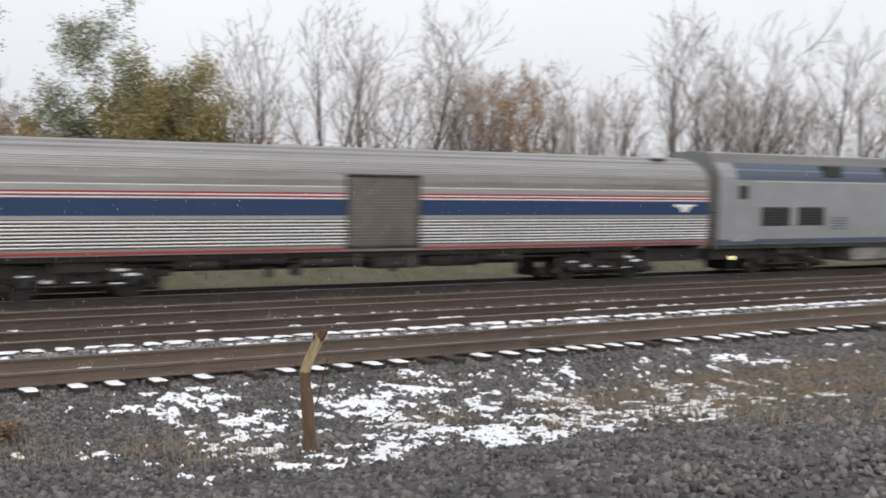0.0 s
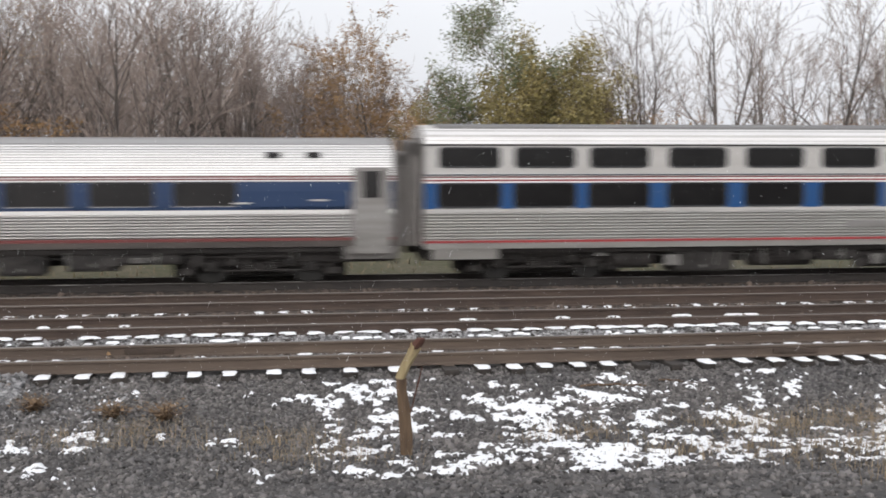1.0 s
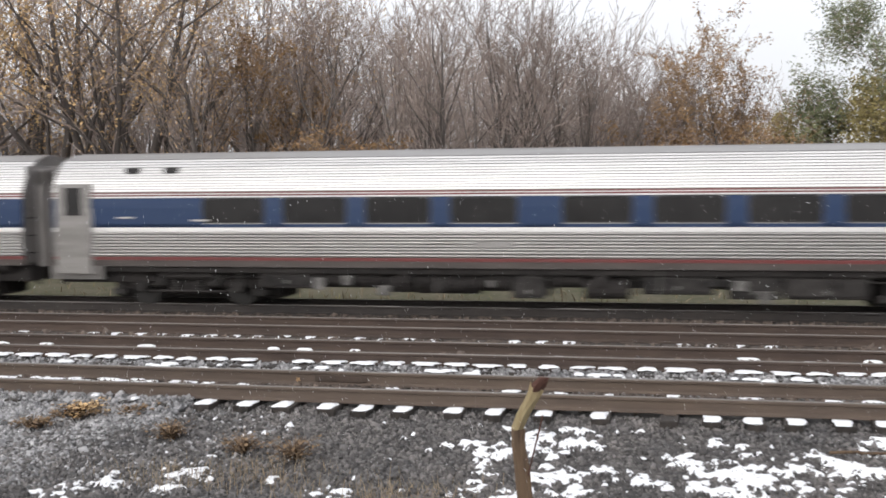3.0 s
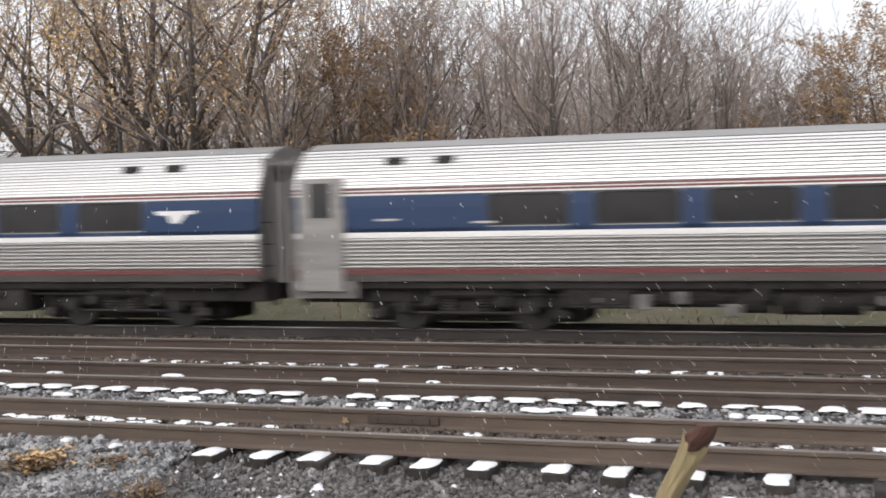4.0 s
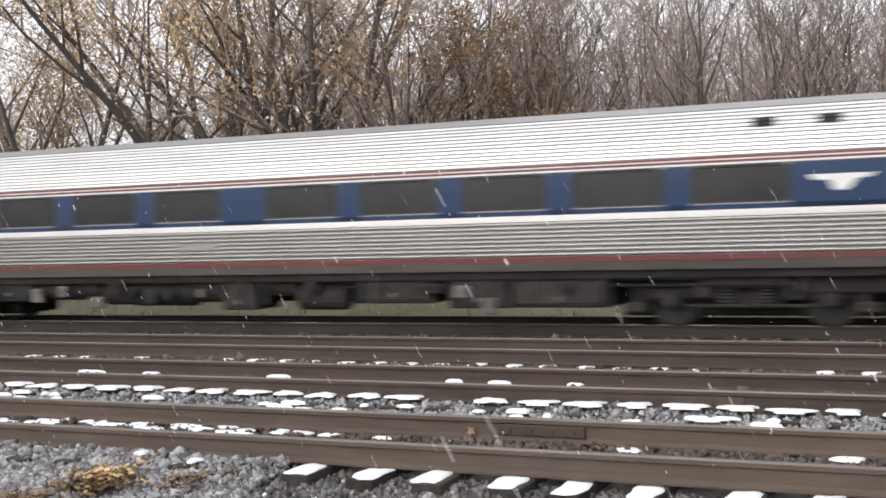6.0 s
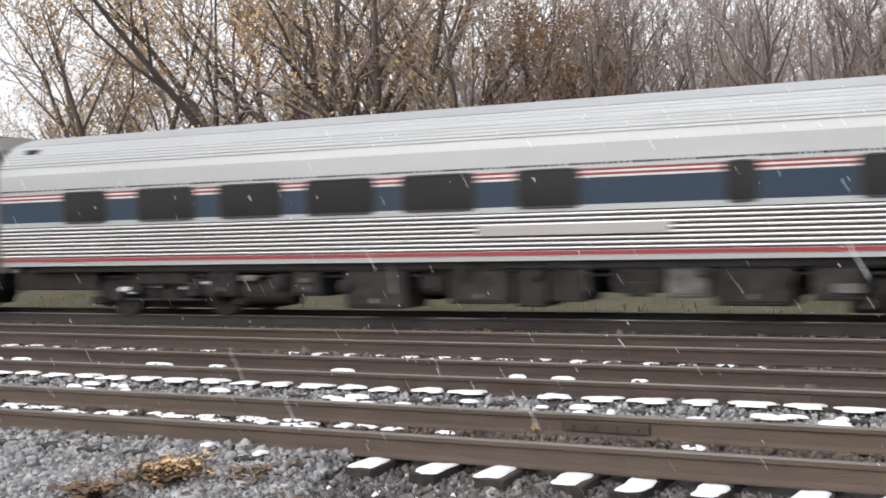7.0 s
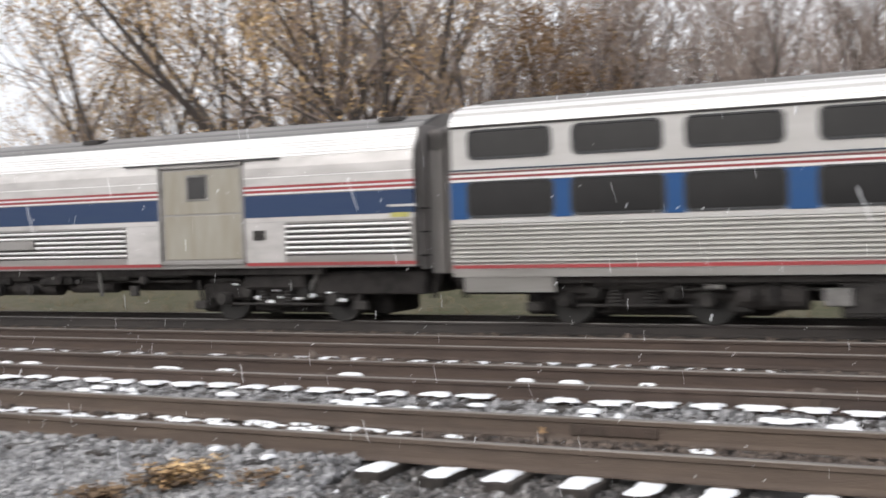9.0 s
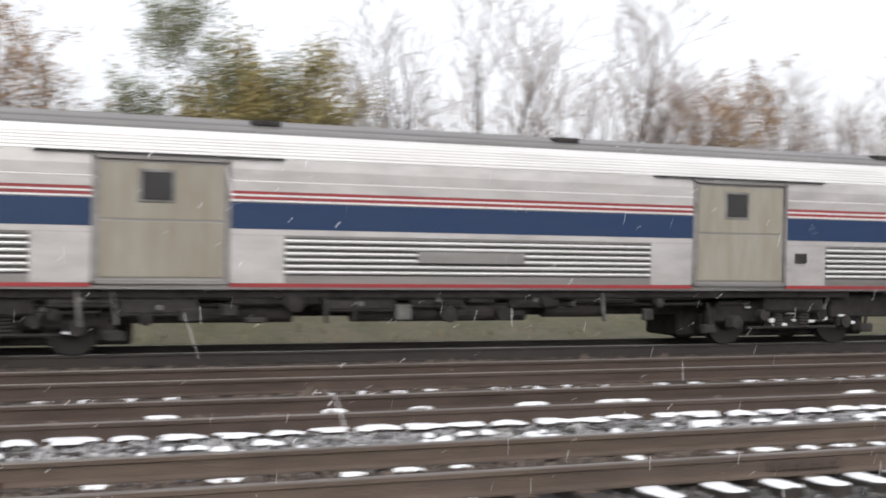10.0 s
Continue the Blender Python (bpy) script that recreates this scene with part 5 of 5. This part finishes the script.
def tree(name, label, seed, height, stems, kids, leaves=0, leaf_material=None, leaf_size=0.07, scatter=0.1, leaf_label="", thin=0.0095, category="tree", group="trees behind the tracks", **how):
    t = tagged(new(name), label, category, group)
    segs, tips = grow(seed, height, stems, kids, **how)
    v, f = tubes([s for s in segs if s[4] < 2], thin)
    mesh_ob("trunk", v, f, M_BARK, t, "bark-covered trunk and limbs", True)
    v, f = tubes([s for s in segs if s[4] >= 2], thin)
    mesh_ob("crown", v, f, M_TWIG, t, "fine bare twigs")
    if leaves:
        v, f = foliage(tips, seed + 1, leaves, leaf_size, scatter)
        mesh_ob("leaves", v, f, leaf_material, t, leaf_label)
    return t


BARE = "leafless grey-brown deciduous tree behind the tracks"
kinds = {
    "tall": tree("tree", BARE, 11, 10.0, 1, (11, 6, 4), spread=0.55, first=0.25),
    "vase": tree("tree", BARE, 23, 9.5, 4, (7, 5, 3), spread=0.5, first=0.25),
    "lean": tree("tree", BARE, 37, 10.0, 2, (9, 5, 4), spread=0.5, first=0.3),
    "pole": tree("tree", BARE, 41, 10.0, 1, (14, 5, 3), spread=0.42, first=0.2, reach=0.4),
    "yellow": tree("tree", "large spreading tree with a few yellow-brown leaves", 55, 9.5, 7, (7, 5, 4), 12500, M_LEAF_YELLOW, 0.042, 0.16, "sparse yellow-brown leaves", spread=0.68, first=0.22, rad=0.15, splay=(0.15, 0.85), lift=0.3),
    "orange": tree("tree", "half-bare tree with orange-brown leaves at the top", 61, 9.5, 2, (9, 5, 4), 5500, M_LEAF_ORANGE, 0.075, 0.12, "orange-brown leaves", spread=0.55, first=0.3),
    "green": tree("tree", "tall thin-crowned tree still in green leaf", 71, 9.0, 1, (12, 6, 3), 12000, M_LEAF_GREEN, 0.06, 0.18, "dull green leaves", spread=0.95, first=0.25, reach=0.52, lift=0.12),
    "olive": tree("tree", "bushy tree with olive-yellow leaves", 83, 7.5, 3, (8, 5, 3), 16000, M_LEAF_OLIVE, 0.062, 0.26, "olive-yellow leaves", spread=0.7, first=0.12, reach=0.45),
    "sparse": tree("tree", "slender tree with a few yellow-brown leaves", 45, 10.0, 2, (10, 5, 4), 1500, M_LEAF_YELLOW, 0.04, 0.16, "few yellow-brown leaves", spread=0.5, first=0.22),
    "conifer": tree("tree", "small dark conifer far beyond the tracks", 47, 7.0, 1, (26, 5, 2), 5200, M_LEAF_GREEN, 0.09, 0.1, "dark green needles", spread=1.1, first=0.08, reach=0.2, lift=-0.1),
    "shrub": tree("shrub", "tangled bare shrub at the wood's edge", 91, 4.0, 7, (5, 4, 3), spread=0.7, first=0.15, category="shrub", group="shrubs behind the tracks"),
    "brown": tree("shrub", "russet-leaved shrub at the wood's edge", 97, 4.5, 6, (5, 4, 3), 3200, M_LEAF_ORANGE, 0.06, 0.12, "russet leaves", spread=0.7, first=0.15, category="shrub", group="shrubs behind the tracks"),
}
BASE = {"sparse": 10.0, "conifer": 7.0, "tall": 10.0, "vase": 9.5, "lean": 10.0, "pole": 10.0, "yellow": 9.5, "orange": 9.5, "green": 9.0, "olive": 7.5, "shrub": 4.0, "brown": 4.5}
used = set()


def plant(kind, x, y, height, turn):
    m = pose(x, y, ground_z(x, y) - 0.1, 0, 0, turn) @ Matrix.Scale(height / BASE[kind], 4)
    if kind in used:
        return copy_thing(kinds[kind], m)
    used.add(kind)
    kinds[kind].matrix_basis = m
    return kinds[kind]


rnd = random.Random(77)
# lone trees along the open part of the edge, then the wood
for kind, x, y, h, turn in (("green", 6.4, 35.5, 8.7, 20), ("olive", 9.7, 36, 8.2, 0), ("olive", 7.6, 35, 6.2, 130), ("olive", 11.4, 37, 5.4, 250), ("olive", 4.8, 37, 4.8, 60), ("orange", 2.8, 36, 7.4, 20), ("brown", 3.2, 35, 4.6, 70), ("brown", 0.4, 35, 4.8, 200), ("brown", 13.4, 35.5, 4.4, 10), ("vase", 13.6, 37, 8.6, 10), ("lean", 16.2, 36, 9.6, 40), ("vase", 18.4, 36.5, 9.4, 200), ("tall", 21.6, 36, 10.4, 70),
                            ("vase", 24.0, 37, 8.2, 120), ("olive", 19.8, 34.5, 3.6, 40), ("orange", 27.7, 36, 9.3, 0), ("lean", 30.0, 37, 7.8, 300), ("pole", 32.4, 36, 8.8, 0), ("lean", 36.4, 36, 11.8, 160), ("vase", 40.8, 36, 12.2, 60), ("pole", 45.0, 37, 10.6, 90),
                            ("tall", 49.0, 36, 11.0, 15), ("lean", 54.0, 38, 10.5, 100), ("vase", 60.0, 37, 11.0, 180), ("pole", 67, 38, 10.5, 33),
                            ("yellow", -30.8, 35.0, 12.6, 15), ("yellow", -25.0, 37.0, 13.0, 140), ("yellow", -20.5, 35.5, 11.6, 60), ("orange", -15.5, 38.0, 9.8, 180), ("yellow", -36.5, 38.0, 6.2, 100), ("orange", 2.4, 40, 7.2, 90), ("lean", 0.8, 41, 7.4, 10), ("orange", 4.2, 41, 6.8, 200), ("conifer", -80.5, 62, 8.6, 0), ("conifer", -77.4, 62, 7.6, 80), ("shrub", -41, 35, 3.6, 0), ("brown", -39.5, 34, 3.4, 50), ("shrub", -43.5, 36, 3.2, 90)):
    plant(kind, x, y, h, turn)
for i in range(52):
    x = -21.0 + i * 0.40 + rnd.uniform(-0.3, 0.3)
    top = piecewise(x, [(-30, 11.4), (-15, 10.8), (-11, 9.4), (-4, 8.8), (-1.2, 7.6), (1.5, 6.2)])
    spec = (rnd.choice(("sparse", "sparse", "lean", "tall") if x < -12.5 else ("tall", "vase", "lean", "pole", "pole")), x, rnd.uniform(32.5, 42), top * rnd.uniform(0.82, 1.08), rnd.uniform(0, 360))
    if x > -13 or i % 5 > 2:
        plant(*spec)
for i in range(17):
    plant(rnd.choice(("vase", "lean", "pole")), rnd.uniform(-3.0, 4.5), rnd.uniform(37, 44), rnd.uniform(5.4, 7.2), rnd.uniform(0, 360))
for i in range(10):
    plant(rnd.choice(("vase", "lean")), rnd.uniform(-35, -26), rnd.uniform(41, 46), rnd.uniform(5, 7), rnd.uniform(0, 360))
for i in range(44):
    x = -44 + i * 1.25 + rnd.uniform(-0.5, 0.5)
    plant("brown" if rnd.random() < 0.3 else "shrub", x, rnd.uniform(30.5, 34), rnd.uniform(2.0, 3.4) if x < -22 else rnd.uniform(2.6, 4.6), rnd.uniform(0, 360))
for i in range(26):
    plant(rnd.choice(("vase", "lean", "tall")), rnd.uniform(11, 52), rnd.uniform(39, 46), rnd.uniform(6.0, 8.6), rnd.uniform(0, 360))
for i in range(22):
    x = 11 + i * 2.7 + rnd.uniform(-0.8, 0.8)
    plant("brown" if rnd.random() < 0.35 else "shrub", x, rnd.uniform(33, 38), rnd.uniform(2.4, 4.6), rnd.uniform(0, 360))

for i in range(12):
    plant(rnd.choice(("vase", "lean", "pole")), 27 + i * 2.6 + rnd.uniform(-0.8, 0.8), rnd.uniform(37, 44), rnd.uniform(8.0, 10.5), rnd.uniform(0, 360))


def far_wood():
    """The wood's depth: many slim stems and twigs, joined."""
    r = random.Random(5)
    sv, sf = [], []
    for i in range(3):
        segs, _ = grow(200 + i, 9.0, 2, (8, 5), spread=0.5, first=0.15, depth=2)
        v, f = tubes(segs, 0.015)
        v = np.array([tuple(p) for p in v])
        for k in range(70):
            x = r.uniform(-36, 6) if k % 4 else r.uniform(6, 80)
            y = r.uniform(44, 62)
            top = piecewise(x, [(-48, 4.0), (-38, 5.5), (-32, 10.5), (-14, 10.8), (-8, 10.0), (-2, 8.6), (2, 6.4), (9, 5.6), (14, 5.0), (80, 5.6)]) * r.uniform(0.75, 1.1)
            a, s = r.uniform(0, 6.28), top / 9.0
            c, n = math.cos(a) * s, math.sin(a) * s
            w = np.stack([v[:, 0] * c - v[:, 1] * n + x, v[:, 0] * n + v[:, 1] * c + y, v[:, 2] * s + 0.8], -1)
            o = len(sv)
            sv.extend(map(tuple, w))
            sf.extend([tuple(o + q for q in face) for face in f])
    tagged(mesh_ob("far_wood", sv, sf, M_HAZE), "dense brown leafless wood in the distance, paled for haze", "woods", kind="stuff")


far_wood()


# ---------------------------------------------------------------- things by the near track
def broken_post(x, y):
    t = tagged(new("broken_post"), "splintered leaning wooden post with rusty cap and pale bared wood", "post")
    z = ground_z(x, y)
    t.matrix_world = pose(x, y, z - 0.1) @ Matrix.Scale(1.52, 4)
    r = random.Random(3)
    line = [(-0.03, 0.0, 0.0, 0.056), (-0.035, 0, 0.25, 0.052), (-0.06, 0, 0.5, 0.05), (-0.085, 0, 0.68, 0.042), (-0.085, 0.0, 0.78, 0.044), (-0.045, 0, 0.88, 0.046), (0.02, 0, 1.0, 0.046), (0.05, 0, 1.08, 0.042), (0.07, 0, 1.12, 0.055)]

    def tube(rows, name, m, label, cut):
        n, v, f = 14, [], []
        for k, (a, b, c, rad) in enumerate(rows):
            for i in range(n):
                w = 2 * math.pi * i / n
                q = rad * (1 + 0.2 * math.sin(3 * w + k * 0.5) + r.uniform(-0.16, 0.16))
                v.append((a + q * math.cos(w), b + q * math.sin(w), c + (r.uniform(-0.035, 0.045) if cut and k == len(rows) - 1 else 0)))
        for k in range(len(rows) - 1):
            f += [(k * n + i, k * n + (i + 1) % n, (k + 1) * n + (i + 1) % n, (k + 1) * n + i) for i in range(n)]
        f += [tuple(range(n))[::-1], tuple(range((len(rows) - 1) * n, len(rows) * n))]
        mesh_ob(name, v, f, m, t, label)

    tube(line[:5], "shaft", M_OLDWOOD, "dark rotten wood", False)
    tube(line[4:8], "bared_wood", M_PALEWOOD, "pale yellowish bared wood", True)
    tube([(0.045, 0, 1.05, 0.046), (0.06, 0, 1.09, 0.052), (0.085, 0, 1.12, 0.046), (0.095, 0, 1.145, 0.034)], "cap", M_REDRUST, "red-brown rusty cap", False)
    bm = bmesh.new()
    for k in range(3):
        cyl(bm, (0.02 - 0.03 * k + 0.06, -0.06, 0.80 - 0.12 * k), (0.25, -0.1, 1), 0.006, 0.2, 6)
    part("wire", bm, M_REDRUST, t, "rusty wire end")


broken_post(0.02, 4.7)


def trackside_cabinet(x, y, z):
    """A white equipment box on a mast, its door panel facing the bank."""
    t = tagged(new("trackside_cabinet"), "white trackside equipment cabinet on a grey steel mast", "equipment cabinet")
    t.matrix_world = pose(x, y, 0, 0, 0, 54)
    body = box_part("body", (-0.62, 0.0, -0.2, 0.2, z, z + 0.5), M_STRIPE, t, "white painted sheet-steel box", 0.025)
    box_part("door_panel", (-0.56, -0.12, -0.215, -0.195, z + 0.10, z + 0.36), M_DINER, body, "grey-green door panel", 0.008)
    box_part("drip_edge", (-0.64, 0.02, -0.23, 0.22, z + 0.5, z + 0.53), M_STRIPE, body, "", 0.008)
    box_part("hasp", (-0.10, -0.02, -0.22, -0.19, z + 0.02, z + 0.09), M_STRIPE, body, "", 0.006)
    bm = bmesh.new()
    base = ground_z(x, y) - 0.1
    cyl(bm, (-0.5, 0.26, (base + z + 0.45) / 2), (0, 0, 1), 0.05, z + 0.45 - base, 12)
    part("mast", bm, M_PALE, t, "grey steel mast")
    bm = bmesh.new()
    box(bm, -0.68, -0.32, 0.08, 0.44, base, base + 0.22, 0.02)
    part("foot", bm, M_PALE, t, "concrete foot")


trackside_cabinet(-11.2, 8.2, 1.6)


def stick(x, y, ln, turn, r0, label, name="stick"):
    bm = bmesh.new()
    for k in range(4):
        a = (k + 0.5) / 4 - 0.5
        cyl(bm, (a * ln, 0.03 * math.sin(k * 1.7), 0.01 * math.cos(k)), (1, 0.12 * math.cos(k * 1.7), 0.04), r0 * (1 - 0.15 * k), ln / 4 + 0.02, 7)
    me = bpy.data.meshes.new(name)
    bm.to_mesh(me)
    bm.free()
    me.materials.append(M_OLDWOOD)
    ob = new(name, me)
    ob.matrix_world = pose(x, y, ground_z(x, y) + r0 + 0.02, 0, 2, turn)
    return tagged(ob, label, "stick", "sticks on the ballast")


stick(4.1, 8.3, 1.5, 8, 0.022, "dead branch lying on the snowy stones")
stick(5.2, 8.45, 0.7, -12, 0.014, "dead branch lying on the snowy stones")


def leaf(x, y, z):
    v = []
    for i in range(10):
        a = 2 * math.pi * i / 10
        k = (0.062, 0.026, 0.048, 0.03, 0.055, 0.02, 0.05, 0.028, 0.045, 0.022)[i]
        v.append((k * math.cos(a), 0.01 * math.sin(2 * a), k * math.sin(a)))
    v += [(a, b + 0.006, c) for a, b, c in v]
    f = [tuple(range(10)), tuple(range(19, 9, -1))] + [(i, (i + 1) % 10, 10 + (i + 1) % 10, 10 + i) for i in range(10)]
    ob = mesh_ob("fallen_leaf", v, f, M_LEAF_ORANGE)
    ob.matrix_world = pose(x, y, z, -15, 20, 0)
    tagged(ob, "withered orange-brown leaf caught against the rail", "leaf")


leaf(-4.83, TRACK_N + 0.752 - 0.085, -0.14)


# ---------------------------------------------------------------- falling snow
def snowfall(seed, n, size, x0, x1, y0, y1, z0, z1):
    g = np.random.default_rng(seed)
    c = np.stack([g.uniform(x0, x1, n), g.uniform(y0, y1, n), g.uniform(z0, z1, n)], -1)
    s = size * g.uniform(0.6, 1.5, (n, 1, 1))
    o = np.array([(1, 0, 0), (-1, 0, 0), (0, 1, 0), (0, -1, 0), (0, 0, 1), (0, 0, -1)], float) * 0.5
    v = (c[:, None] + o[None] * s).reshape(-1, 3)
    tri = np.array([(0, 2, 4), (2, 1, 4), (1, 3, 4), (3, 0, 4), (2, 0, 5), (1, 2, 5), (3, 1, 5), (0, 3, 5)])
    f = (tri[None] + 6 * np.arange(n)[:, None, None]).reshape(-1, 3)
    ob = mesh_ob("falling_snow", v, f.tolist(), M_FLAKE)
    return tagged(ob, "light snow flakes drifting down in the air", "snow", kind="stuff")


FLAKES = [(snowfall(1, 52000, 0.0034, -8.6, 8.0, 0.35, 2.4, 0.8, 27), 1.2, -2.3), (snowfall(2, 12000, 0.0095, -18, 17, 3.0, 10, -1, 30), 1.2, -2.3), (snowfall(3, 3000, 0.0034, -12, 5.0, -9.4, -5.4, 2.2, 9.5), 1.2, -2.3)]


# ---------------------------------------------------------------- what moves
def motions():
    times = [0, 1 / 30] + [0.5 * i for i in range(1, 20)] + [10 - 1 / 30, 10]
    # Along-track offsets that shift the cars to fit the camera's view.
    view_shift = [(0, 0.55), (1.0, 0.42), (2.0, 0.32), (2.5, -0.08), (2.7, -0.12), (4.0, -0.2), (4.5, -0.12), (5.0, 0.0), (6.5, 0.12), (7.0, -1.1), (7.5, 0.12), (8.0, -0.25), (8.5, -0.25), (9.0, 0.32), (9.5, 0.3), (10, 0.0)]
    for car, x in CONSIST:
        walk(car, [(t, pose(x + SPEED * t + piecewise(t, view_shift), TRAIN_Y, 0)) for t in times])
    for flakes, vx, vz in FLAKES:
        walk(flakes, [(t, pose(vx * (t - 5), 0, vz * t)) for t in times])


motions()
